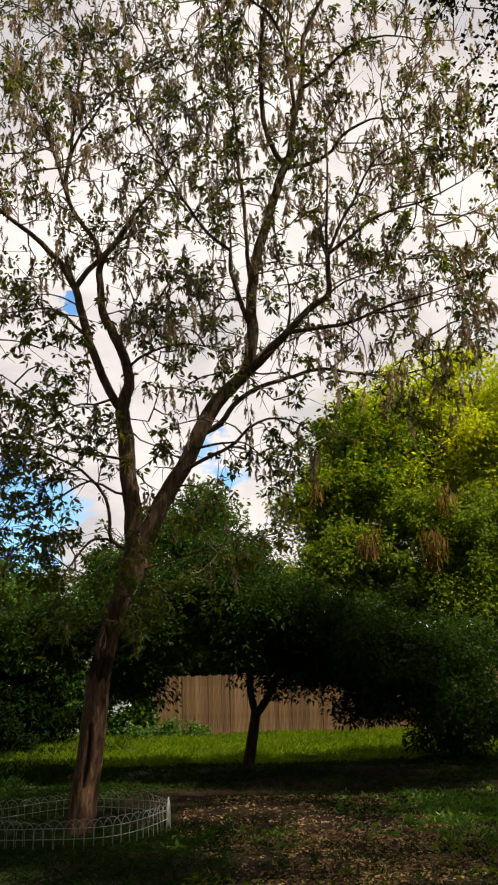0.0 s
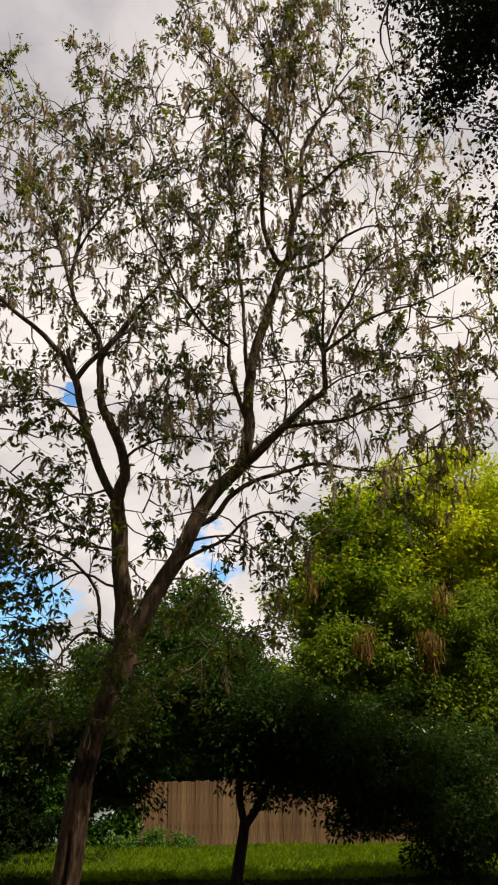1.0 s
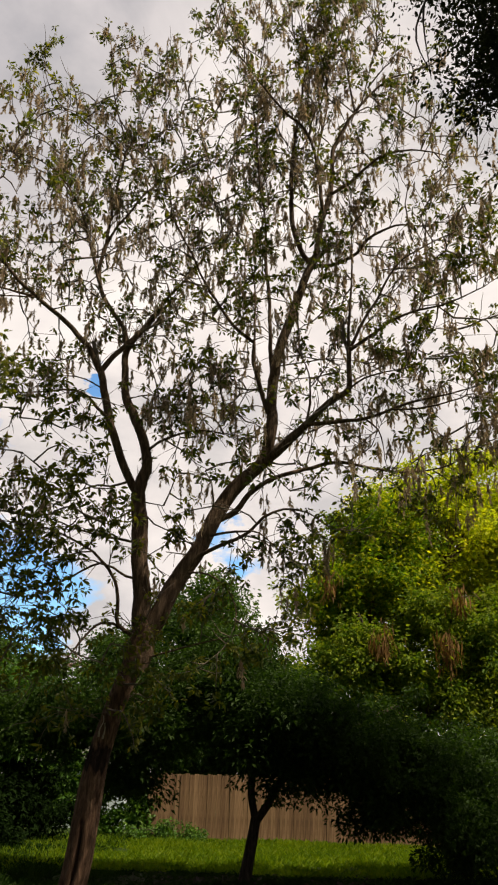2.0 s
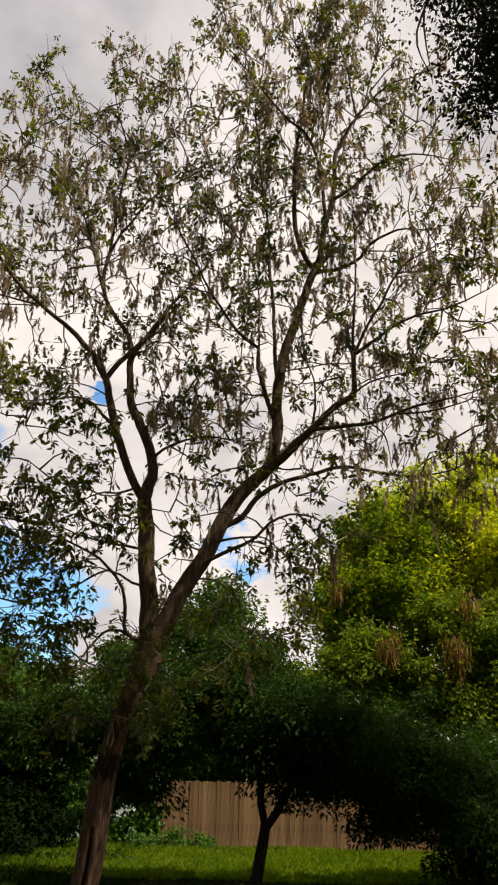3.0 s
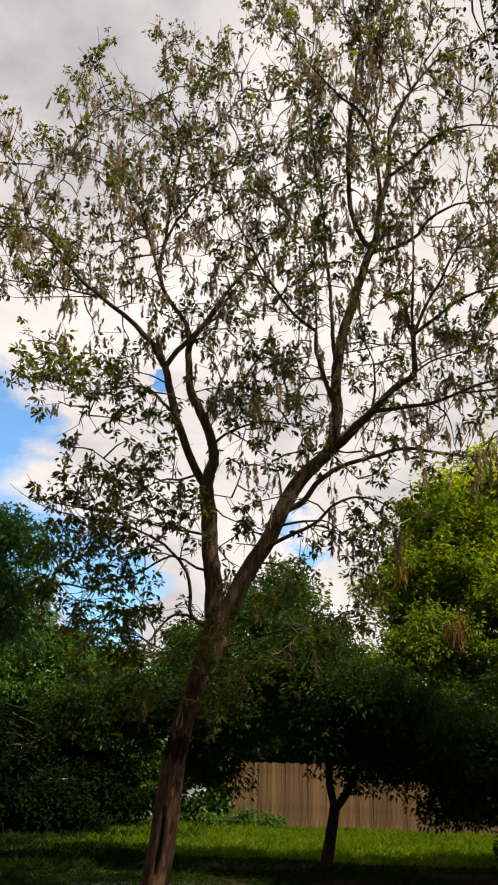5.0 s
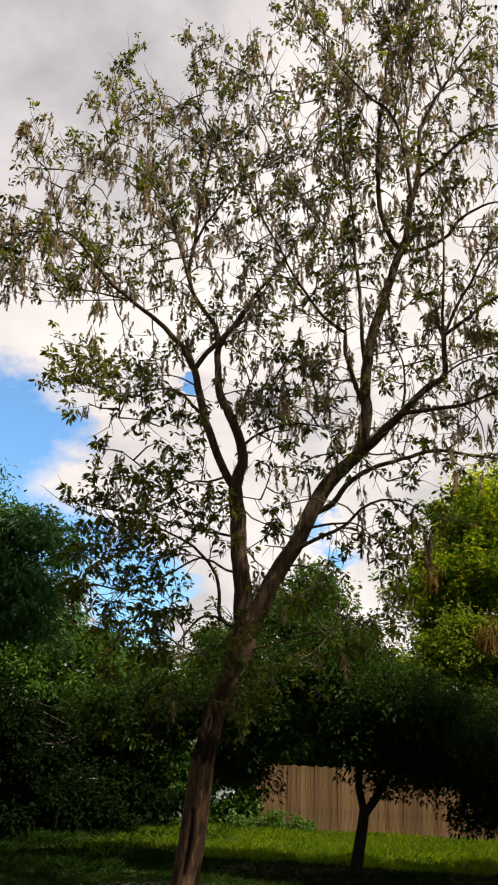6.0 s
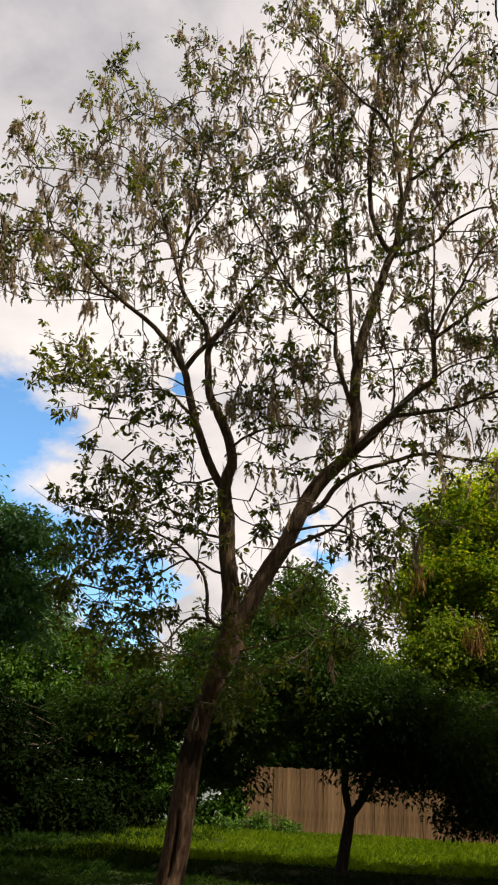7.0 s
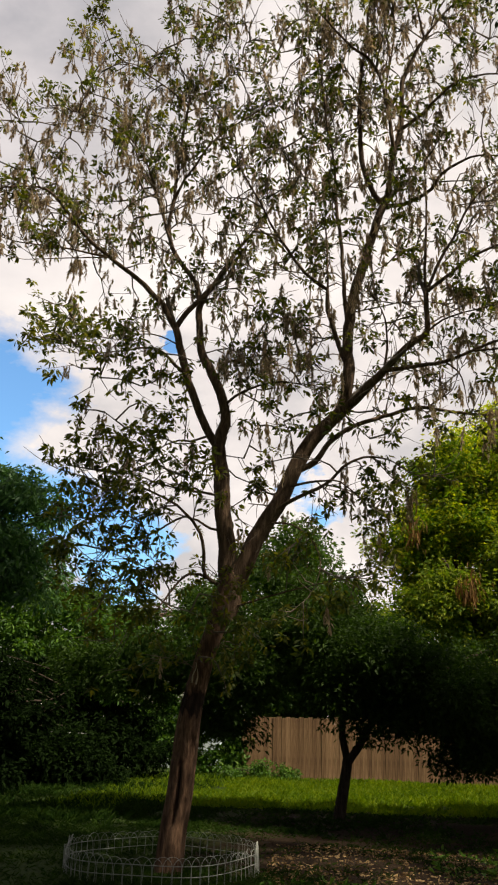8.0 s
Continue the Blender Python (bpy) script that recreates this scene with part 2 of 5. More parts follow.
M_OLIVELEAF = leaf_material("olive_leaf", [(0.3, (0.07544, 0.1556, 0.0132)), (0.48, (0.1367, 0.231, 0.01697)), (0.62, (0.2452, 0.3112, 0.02263)), (0.85, (0.4338, 0.4243, 0.03395))], 0.5, (1.2, 1.2, 0.4), gloss=0.1)
# darker copy of the lawn grass: part of the shade is in its colour
M_SHADEGRASS = leaf_material("shade_toned_grass", [(0.15, (0.01102, 0.03217, 0.005288)), (0.5, (0.02291, 0.05508, 0.007931)), (0.85, (0.0459, 0.08225, 0.01234))], 0.3, gloss=0.1)
M_LUSH = leaf_material("lush_weed_leaf", [(0.15, (0.03, 0.08, 0.012)), (0.5, (0.07, 0.16, 0.022)), (0.85, (0.14, 0.25, 0.035))], 0.4)
M_FRESHLEAF = leaf_material("light_green_leaf", [(0.2, (0.065, 0.13, 0.0182)), (0.45, (0.13, 0.2015, 0.026)), (0.7, (0.26, 0.3055, 0.039))], 0.5, (1.15, 1.2, 0.4), gloss=0.1)
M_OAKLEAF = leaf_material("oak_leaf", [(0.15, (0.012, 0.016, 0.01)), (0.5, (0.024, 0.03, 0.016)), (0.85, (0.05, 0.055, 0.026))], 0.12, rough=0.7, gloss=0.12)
M_GRASS = leaf_material("grass_blade", [(0.15, (0.066, 0.13, 0.006)), (0.5, (0.138, 0.22, 0.009)), (0.85, (0.24, 0.3, 0.014))], 0.5, (1.2, 1.25, 0.3))
M_WEED = leaf_material("weed_leaf", [(0.15, (0.03645, 0.1013, 0.01404)), (0.5, (0.09135, 0.2025, 0.02805)), (0.85, (0.183, 0.324, 0.0468))], 0.35)
M_LITTER = leaf_material("fallen_leaf", [(0.15, (0.1125, 0.0625, 0.0275)), (0.5, (0.25, 0.16, 0.075)), (0.85, (0.5, 0.35, 0.1812))], 0.1, (1, 0.9, 0.7), 0.8)
M_PETAL = leaf_material("cream_petal", [(0.2, (0.5, 0.5, 0.36)), (0.8, (0.75, 0.74, 0.6))], 0.4, (1, 1, 0.9))
M_WIRE = plain_material("white_coated_wire", [(0.3, (0.17, 0.18, 0.17)), (0.7, (0.38, 0.4, 0.38))], 9.0, 0.45)
M_STEEL = plain_material("galvanised_steel", [(0.3, (0.122, 0.126, 0.13)), (0.7, (0.193, 0.196, 0.199))], 7.0, 0.4, 0.8, 0.05)
M_BOARD = plain_material("weathered_cedar_board", [(0.25, (0.095, 0.047, 0.023)), (0.5, (0.2, 0.112, 0.058)), (0.75, (0.33, 0.2, 0.112))], 3.0, 0.85, 0, 0.3, (14, 14, 0.8), 0.25)
M_SHED = plain_material("pale_blue_siding", [(0.3, (0.48, 0.576, 0.614)), (0.7, (0.634, 0.72, 0.749))], 2.0, 0.6, 0, 0.1)
M_ROOF = plain_material("grey_shingle", [(0.3, (0.1, 0.1, 0.1)), (0.7, (0.2, 0.19, 0.18))], 9.0, 0.9)
M_GROUND = ground_material()

# ---------------------------------------------------------------- mesh helpers


def mesh_from(name, verts, faces, mat, smooth=False):
    """One mesh from vertex and face arrays; faces all have the same number of corners."""
    verts, faces = np.asarray(verts, np.float32), np.asarray(faces, np.int32)
    me = bpy.data.meshes.new(name)
    n = faces.shape[1]
    me.vertices.add(len(verts))
    me.vertices.foreach_set("co", verts.ravel())
    me.loops.add(faces.size)
    me.loops.foreach_set("vertex_index", faces.ravel())
    me.polygons.add(len(faces))
    me.polygons.foreach_set("loop_start", np.arange(0, faces.size, n, dtype=np.int32))
    me.polygons.foreach_set("use_smooth", np.full(len(faces), smooth))
    me.update(calc_edges=True)
    me.validate()
    me.materials.append(mat)
    return me


def put(name, me, parent=None, label="", kind="", loc=(0, 0, 0)):
    ob = new(name, me)
    ob.location = loc
    if parent is not None:
        ob.parent = parent
    return tagged(ob, label=label, kind=kind)


def part(name, bm, mat, parent, label=""):
    me = bpy.data.meshes.new(name)
    bm.to_mesh(me)
    bm.free()
    me.materials.append(mat)
    return put(name, me, parent, label)


def thing(name, loc, label, category, group="", kind=""):
    return tagged(put(name, None, loc=loc), label, category, group, kind)


def spline(points, step):
    """Points along a smooth curve through the given ones, about step apart."""
    p = np.asarray(points, float)
    if len(p) == 2:
        n = max(2, int(np.linalg.norm(p[1] - p[0]) / step) + 1)
        return p[0] + np.linspace(0, 1, n)[:, None] * (p[1] - p[0])
    q = np.vstack([2 * p[0] - p[1], p, 2 * p[-1] - p[-2]])
    out = []
    for i in range(1, len(q) - 2):
        n = max(1, int(round(np.linalg.norm(q[i + 1] - q[i]) / step)))
        t = (np.arange(n) / n)[:, None]
        out.append(0.5 * (2 * q[i] + (q[i + 1] - q[i - 1]) * t + (2 * q[i - 1] - 5 * q[i] + 4 * q[i + 1] - q[i + 2]) * t ** 2
                          + (3 * q[i] - q[i - 1] - 3 * q[i + 1] + q[i + 2]) * t ** 3))
    return np.vstack(out + [p[-1:]])


class Tubes:
    """Round tapered stems gathered into one mesh."""

    def __init__(self):
        self.v, self.f, self.n = [], [], 0

    def add(self, pts, r0, r1, sides=6, rough=0.0, closed=False, shape=None):
        pts = np.asarray(pts, float)
        n = len(pts)
        radii = r0 + (r1 - r0) * np.linspace(0, 1, n)
        if not closed:
            pts = np.vstack([pts, pts[-1] + (pts[-1] - pts[-2]) / (np.linalg.norm(pts[-1] - pts[-2]) + 1e-9) * r1 * 0.7])
            radii = np.append(radii, r1 * 0.12)
            n += 1
        tan = np.gradient(pts, axis=0)
        if closed:
            tan = np.roll(pts, -1, 0) - np.roll(pts, 1, 0)
        tan /= np.linalg.norm(tan, axis=1)[:, None] + 1e-9
        ref = np.array([0.31, 0.95, 0.05]) if abs(tan[0, 1]) < 0.9 else np.array([1.0, 0, 0])
        a = np.linspace(0, 2 * np.pi, sides, endpoint=False)
        rings = []
        for i in range(n):
            u = ref - tan[i] * (ref @ tan[i])
            u /= np.linalg.norm(u)
            ref = u
            w = np.cross(tan[i], u)
            r = np.full(sides, radii[i])
            if rough:
                r = r * (1 + rough * np.array([noise.noise(Vector(pts[i] * 1.3) + Vector((math.cos(k) * 1.4, math.sin(k) * 1.4, 0))) for k in a]))
            if shape is not None:
                r = r * shape(i / (n - 1), a, u, w)
            rings.append(pts[i] + (np.cos(a) * r)[:, None] * u + (np.sin(a) * r)[:, None] * w)
        k = np.arange(sides)
        m = n if closed else n - 1
        for i in range(m):
            j = (i + 1) % n
            self.f.append(np.stack([self.n + i * sides + k, self.n + i * sides + (k + 1) % sides,
                                    self.n + j * sides + (k + 1) % sides, self.n + j * sides + k], 1))
        self.v.append(np.vstack(rings))
        self.n += n * sides

    def mesh(self, name, mat):
        return mesh_from(name, np.vstack(self.v), np.vstack(self.f), mat, True)


def unit(v):
    return v / (np.linalg.norm(v, axis=-1, keepdims=True) + 1e-9)


def blades(base, way, length, width, fold=0.25, droop=0.15, seed=0, full=True, flat=0.0):
    """Leaf blades: from base along way, creased along the middle. Returns vertices and triangles."""
    rng = np.random.default_rng(seed)
    n = len(base)
    way = unit(way)
    side = unit(np.cross(way, rng.normal(size=(n, 3)) + np.array([0, 0, flat])))
    nor = np.cross(side, way)
    L, W = np.asarray(length).reshape(-1, 1) * np.ones((n, 1)), np.asarray(width).reshape(-1, 1) * np.ones((n, 1))
    down = np.array([0, 0, -1.0])
    if not full:
        mid = base + way * L * 0.45
        tip = base + way * L + down * L * droop
        up = nor * W * fold
        v = np.stack([base, mid - side * W / 2 + up, tip, mid + side * W / 2 + up], 1)
        tri = np.array([[0, 1, 2], [0, 2, 3]])
    else:
        m1, m2 = base + way * L * 0.28, base + way * L * 0.62 + down * L * droop * 0.35
        tip = base + way * L + down * L * droop
        up = nor * W * fold
        v = np.stack([base, m1 - side * W * 0.42 + up, m2 - side * W * 0.45 + up, tip, m2 + side * W * 0.45 + up, m1 + side * W * 0.42 + up], 1)
        tri = np.array([[0, 1, 5], [1, 2, 4], [1, 4, 5], [2, 3, 4]])
    k = v.shape[1]
    f = (np.arange(n)[:, None, None] * k + tri[None]).reshape(-1, 3)
    return v.reshape(-1, 3), f


def joined(pieces):
    v, f, n = [], [], 0
    for a, b in pieces:
        v.append(a)
        f.append(b + n)
        n += len(a)
    return np.vstack(v), np.vstack(f)


# ---------------------------------------------------------------- ground


def build_ground():
    """One sheet, fine near the camera, out to the horizon."""
    near = np.arange(-14, 14.01, 0.25)
    xs = np.concatenate([[-1500, -500, -150, -60, -30, -20], near, [20, 30, 60, 150, 500, 1500]])
    ys = np.concatenate([[-1500, -400, -100, -30, -10], np.arange(0, 30.01, 0.25), [36, 50, 90, 200, 600, 1800]])
    X, Y = np.meshgrid(xs, ys)
    Z = np.zeros_like(X)
    for (i, j), x in np.ndenumerate(X):
        y = Y[i, j]
        if abs(x) < 20 and -5 < y < 34:
            Z[i, j] = 0.05 * noise.noise((x * 0.5, y * 0.5, 0)) + 0.022 * noise.noise((x * 2.3, y * 2.3, 4))
    v = np.stack([X.ravel(), Y.ravel(), Z.ravel()], 1)
    w, h = len(xs), len(ys)
    idx = np.arange(w * h).reshape(h, w)
    f = np.stack([idx[:-1, :-1].ravel(), idx[:-1, 1:].ravel(), idx[1:, 1:].ravel(), idx[1:, :-1].ravel()], 1)
    tagged(put("ground", mesh_from("ground", v, f, M_GROUND, True)), "bare brown soil with litter and patchy grass", "ground", kind="structure")


build_ground()


# ---------------------------------------------------------------- the ringed tree
TREE = (-2.08, 9.6, 0.0)
tree = thing("box_elder_tree", TREE, "tall forked grey-brown tree with drooping leaves and dry seed clusters", "tree")
BOUGHS, STEM = [], []


def limb(name, r0, r1, *pts, bare=0.3, sides=10, rich=1.0, green=0.5):
    """One limb of the tree as a part; it is remembered for the shoots that grow from it."""
    pts = np.array(pts) - TREE
    if BOUGHS:
        stock = np.vstack([b[0] for b in BOUGHS])
        near = stock[np.argmin(((stock - pts[0]) ** 2).sum(1))]
        if np.linalg.norm(near - pts[0]) < 0.26:
            pts[0] = near
    line = spline(pts, 0.12)
    rng = np.random.default_rng(len(BOUGHS))
    wobble = np.cumsum(rng.normal(0, 0.008, line.shape), axis=0)
    wobble -= np.linspace(0, 1, len(line))[:, None] * wobble[-1]
    line = line + wobble * min(1, r0 / 0.05)
    t = Tubes()
    t.add(line, r0, r1, sides, 0.22 if r0 > 0.03 else 0.1)
    put(name, t.mesh(name, M_BARK), tree)
    BOUGHS.append((line, bare, rich, green, r1))


def trunk(*pts):
    """The main stem: flared at the foot, with a long open wound on its front."""
    line = spline(np.array(pts) - TREE, 0.045)

    def shape(s, a, u, w):
        h = s * 3.7
        ways = np.cos(a)[:, None] * u + np.sin(a)[:, None] * w
        girth = np.interp(h, (0, 0.9, 1.6, 2.1, 2.5, 3.0, 3.7), (0.97, 1.0, 0.94, 0.8, 0.77, 0.8, 0.84))
        flare = girth * (1 + 0.14 * math.exp(-h / 0.2) * (1 + 0.35 * np.sin(3 * a + 0.6)))
        front = np.arctan2(ways[:, 0], -ways[:, 1])
        slit = np.exp(-((front + 0.05 + 0.06 * math.sin(h * 5)) / 0.17) ** 2) * max(0.0, 1 - abs((h - 0.95) / 0.38) ** 3)
        lips = np.exp(-((np.abs(front + 0.05) - 0.5) / 0.2) ** 2) * max(0.0, 1 - abs((h - 0.95) / 0.45) ** 2)
        knots = sum(0.08 * math.exp(-((h - hh) / 0.09) ** 2) * np.exp(-((front - ff) / 0.5) ** 2) for hh, ff in ((0.42, 0.3), (1.75, 0.2), (2.15, -0.7), (2.75, 0.9), (3.3, -0.2)))
        hollow = math.exp(-((h - 2.1) / 0.16) ** 2) * np.exp(-((front - 0.25) / 0.55) ** 2)
        ridge = 0.03 * np.sin(7 * a + 3 * math.sin(h * 1.7)) + 0.02 * np.sin(11 * a - 2 * h)
        return flare * (1 - 0.78 * slit - 0.5 * hollow + 0.08 * lips + knots + ridge)

    STEM.append(line[int(len(line) * 0.6)::3])
    t = Tubes()
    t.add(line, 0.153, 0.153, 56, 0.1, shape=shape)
    put("trunk", t.mesh("trunk", M_TRUNK), tree, "rough bark with a long split near the foot and a dark band above")


trunk((-2.075, 9.58, -0.1), (-2.065, 9.58, 0.05), (-2.04, 9.58, 0.4), (-1.995, 9.59, 0.75), (-1.965, 9.59, 1.13), (-1.93, 9.6, 1.48), (-1.87, 9.6, 1.9), (-1.78, 9.6, 2.3), (-1.66, 9.61, 2.68), (-1.54, 9.62, 3.06), (-1.46, 9.62, 3.37))


def splinter(*pts):
    """A pale strip of torn wood that stands off the trunk by its dark band."""
    line = spline(np.array(pts) - TREE, 0.03)
    t = Tubes()
    t.add(line, 0.011, 0.003, 6, 0.2)
    put("splinter", t.mesh("splinter", M_TORNWOOD), tree, "pale torn wood")


splinter((-1.88, 9.47, 2.06), (-1.86, 9.4, 2.14), (-1.82, 9.38, 2.22), (-1.83, 9.4, 2.29))
splinter((-1.83, 9.46, 2.04), (-1.80, 9.4, 2.13), (-1.81, 9.41, 2.21))
limb("limb", 0.1249, 0.1036, (-1.53, 9.62, 2.85), (-1.46, 9.62, 3.1), (-1.51, 9.66, 3.57), (-1.55, 9.68, 4.01), (-1.63, 9.71, 4.49), (-1.69, 9.74, 4.9), (-1.73, 9.76, 5.2), bare=2.0, sides=24)
limb("limb", 0.1203, 0.0907, (-1.42, 9.62, 3.23), (-1.28, 9.64, 3.53), (-1.15, 9.67, 3.87), (-0.93, 9.68, 4.19), (-0.76, 9.71, 4.56), (-0.59, 9.73, 4.96), (-0.43, 9.75, 5.24), (-0.23, 9.77, 5.48), (-0.03, 9.79, 5.69), bare=2.0, sides=24)
limb("limb", 0.0666, 0.0518, (-1.72, 9.76, 5.23), (-1.84, 9.74, 5.38), (-1.95, 9.72, 5.61), (-2.07, 9.7, 5.9), (-2.17, 9.68, 6.18), (-2.27, 9.66, 6.49), (-2.34, 9.64, 6.76), (-2.4, 9.62, 7.01), bare=0.9, sides=16)
limb("limb", 0.0814, 0.0426, (-1.7, 9.76, 5.23), (-1.67, 9.8, 5.55), (-1.7, 9.82, 5.84), (-1.82, 9.86, 6.15), (-1.97, 9.89, 6.47), (-2.08, 9.93, 6.77), (-2.12, 9.94, 7.04), (-2.14, 9.97, 7.34), (-2.13, 10, 7.6), (-2.07, 10.02, 7.8), (-1.97, 10.04, 7.98), bare=0.85, sides=16)
limb("limb", 0.0426, 0.0333, (-2.38, 9.62, 6.97), (-2.32, 9.69, 7.23), (-2.21, 9.77, 7.46), (-2.08, 9.82, 7.65), (-1.95, 9.9, 7.88), bare=0.5, green=0.4, sides=14)
limb("limb", 0.0426, 0.0102, (-2.41, 9.62, 6.97), (-2.47, 9.57, 7.11), (-2.59, 9.49, 7.33), (-2.72, 9.44, 7.47), (-2.86, 9.37, 7.62), (-3.05, 9.3, 7.78), (-3.27, 9.21, 7.93), (-3.43, 9.15, 8.06), (-3.61, 9.07, 8.21), (-3.82, 8.98, 8.45), (-4.04, 8.88, 8.7), (-4.22, 8.8, 8.9), (-4.4, 8.74, 8.97), (-4.75, 8.62, 8.93), (-5.09, 8.51, 8.82), bare=0.3, green=0.4)
limb("limb", 0.013, 0.0056, (-4.38, 8.79, 9.01), (-4.54, 8.72, 9.28), (-4.61, 8.66, 9.57), (-4.7, 8.57, 9.97), (-4.85, 8.51, 10.25), bare=0.1, green=0.3)
limb("limb", 0.0176, 0.0056, (-3.39, 9.16, 8.03), (-3.66, 9.06, 8.02), (-3.97, 8.93, 8.03), (-4.31, 8.79, 8.01), (-4.64, 8.65, 8.01), (-4.96, 8.51, 8.08), bare=0.3, green=0.4)
limb("limb", 0.012, 0.0046, (-3.32, 9.16, 7.95), (-3.64, 9.03, 7.92), (-4.01, 8.88, 7.83), (-4.44, 8.7, 7.71), bare=0.3, green=0.4)
limb("limb", 0.013, 0.0056, (-3.7, 9.07, 8.32), (-4.06, 8.95, 8.64), (-4.4, 8.86, 8.81), (-4.76, 8.77, 8.92), (-5.08, 8.7, 8.94), bare=0.2, green=0.3)
limb("limb", 0.0389, 0.0185, (-2.04, 9.94, 7.63), (-2.21, 9.96, 7.98), (-2.44, 9.97, 8.37), (-2.63, 9.99, 8.7), (-2.72, 10, 9.18), (-2.68, 10.02, 9.66), (-2.67, 10.03, 10.02), (-2.64, 10.05, 10.61), (-2.59, 10.06, 11.15), (-2.54, 10.08, 11.74), bare=0.45, green=0.4, sides=12)
limb("limb", 0.0148, 0.0056, (-2.53, 10.08, 11.75), (-2.64, 10.08, 12.21), (-2.8, 10.08, 12.77), (-2.9, 10.08, 13.2), (-3.01, 10.08, 13.8), (-3.08, 10.08, 14.44), bare=0.2, green=0.4)
limb("limb", 0.013, 0.0046, (-2.53, 10.08, 11.75), (-2.38, 10.11, 12.33), (-2.25, 10.13, 12.91), (-2.13, 10.15, 13.35), (-2.13, 10.18, 14.01), bare=0.25, green=0.4)
limb("limb", 0.0148, 0.0046, (-2.52, 9.99, 11.63), (-2.89, 9.92, 11.91), (-3.22, 9.86, 12.16), (-3.53, 9.8, 12.37), (-3.73, 9.77, 12.4), (-4.11, 9.71, 12.39), bare=0.2, green=0.5)
limb("limb", 0.0111, 0.0046, (-3.61, 9.71, 12.31), (-3.83, 9.68, 12.58), (-4.02, 9.64, 13.03), (-4.12, 9.6, 13.45), bare=0.8, green=0.8)
limb("limb", 0.0111, 0.0046, (-2.41, 10.08, 11.77), (-2.14, 10.15, 12.06), (-1.91, 10.2, 12.38), (-1.67, 10.27, 12.85), bare=0.2, green=0.5)
limb("limb", 0.0333, 0.0093, (-1.99, 9.94, 7.89), (-1.85, 10, 8.16), (-1.7, 10.06, 8.46), (-1.55, 10.12, 8.74), (-1.35, 10.19, 9.07), (-1.13, 10.27, 9.46), (-0.93, 10.36, 9.97), bare=0.2, green=0.4)
limb("limb", 0.0222, 0.0074, (-2.63, 9.99, 9.7), (-2.48, 9.93, 9.97), (-2.32, 9.9, 10.17), (-2.1, 9.82, 10.51), (-1.81, 9.76, 10.76), (-1.43, 9.68, 10.93), (-1.1, 9.62, 11.1), bare=0.2, green=0.5)
limb("limb", 0.024, 0.0065, (-2.59, 9.71, 8.57), (-2.73, 9.63, 9), (-2.85, 9.56, 9.39), (-2.95, 9.49, 9.73), (-3.11, 9.43, 10.08), (-3.31, 9.36, 10.37), (-3.51, 9.31, 10.57), (-3.81, 9.25, 10.76), (-4.26, 9.16, 10.83), bare=0.2, green=0.3)
limb("limb", 0.0166, 0.0056, (-2.9, 9.71, 9.51), (-3.09, 9.65, 9.81), (-3.24, 9.57, 10.22), (-3.47, 9.5, 10.66), (-3.7, 9.44, 10.95), bare=0.2, green=0.3)
limb("limb", 0.0259, 0.0065, (-2.28, 9.67, 6.26), (-2.38, 9.55, 6.4), (-2.51, 9.43, 6.52), (-2.65, 9.31, 6.55), (-2.82, 9.2, 6.5), (-2.98, 9.08, 6.41), (-3.26, 8.88, 6.27), bare=0.35, green=0.9)
limb("limb", 0.012, 0.0046, (-2.36, 9.62, 6.77), (-2.58, 9.45, 6.81), (-2.81, 9.28, 6.76), (-3.07, 9.07, 6.57), bare=0.4, green=0.9)
limb("limb", 0.0185, 0.0056, (-1.85, 9.8, 6.31), (-1.7, 9.72, 6.44), (-1.53, 9.65, 6.49), (-1.3, 9.56, 6.48), (-0.97, 9.44, 6.44), bare=0.3, green=0.4)
limb("limb", 0.024, 0.0074, (-1.66, 9.8, 5.84), (-1.52, 9.74, 5.96), (-1.31, 9.68, 6.05), (-1.06, 9.59, 6.09), (-0.82, 9.52, 6.07), (-0.56, 9.44, 5.97), bare=0.3, green=0.5)
limb("limb", 0.0185, 0.0056, (-1.96, 9.71, 5.26), (-2.09, 9.61, 5.24), (-2.23, 9.5, 5.21), (-2.38, 9.35, 5.09), (-2.55, 9.16, 4.87), bare=0.3, rich=0.9, green=0.95)
limb("limb", 0.0296, 0.0083, (-1.7, 9.62, 3.14), (-1.79, 9.54, 3.36), (-1.81, 9.43, 3.66), (-1.85, 9.35, 3.88), (-1.93, 9.29, 4.02), (-2.06, 9.23, 4.15), (-2.2, 9.17, 4.25), (-2.41, 9.09, 4.34), (-2.67, 8.99, 4.42), (-3, 8.88, 4.45), bare=0.4, rich=0.9, green=0.95)
limb("limb", 0.0204, 0.0065, (-1.77, 9.62, 3.28), (-1.85, 9.54, 3.38), (-1.98, 9.45, 3.36), (-2.09, 9.35, 3.25), (-2.18, 9.23, 3.07), (-2.27, 9.09, 2.88), (-2.39, 8.97, 2.75), bare=0.4, rich=0.9, green=0.95)
limb("limb", 0.0185, 0.0065, (-1.65, 9.69, 3.96), (-1.77, 9.63, 4.01), (-1.92, 9.55, 4.1), (-2.07, 9.47, 4.13), (-2.27, 9.37, 4), (-2.48, 9.24, 3.83), (-2.73, 9.11, 3.72), (-2.96, 8.97, 3.58), bare=0.3, rich=0.9, green=0.95)
limb("limb", 0.0185, 0.0056, (-1.71, 9.71, 4.49), (-1.89, 9.62, 4.5), (-2.14, 9.48, 4.5), (-2.41, 9.32, 4.53), (-2.67, 9.17, 4.6), (-3.01, 8.97, 4.6), bare=0.3, rich=0.9, green=0.95)
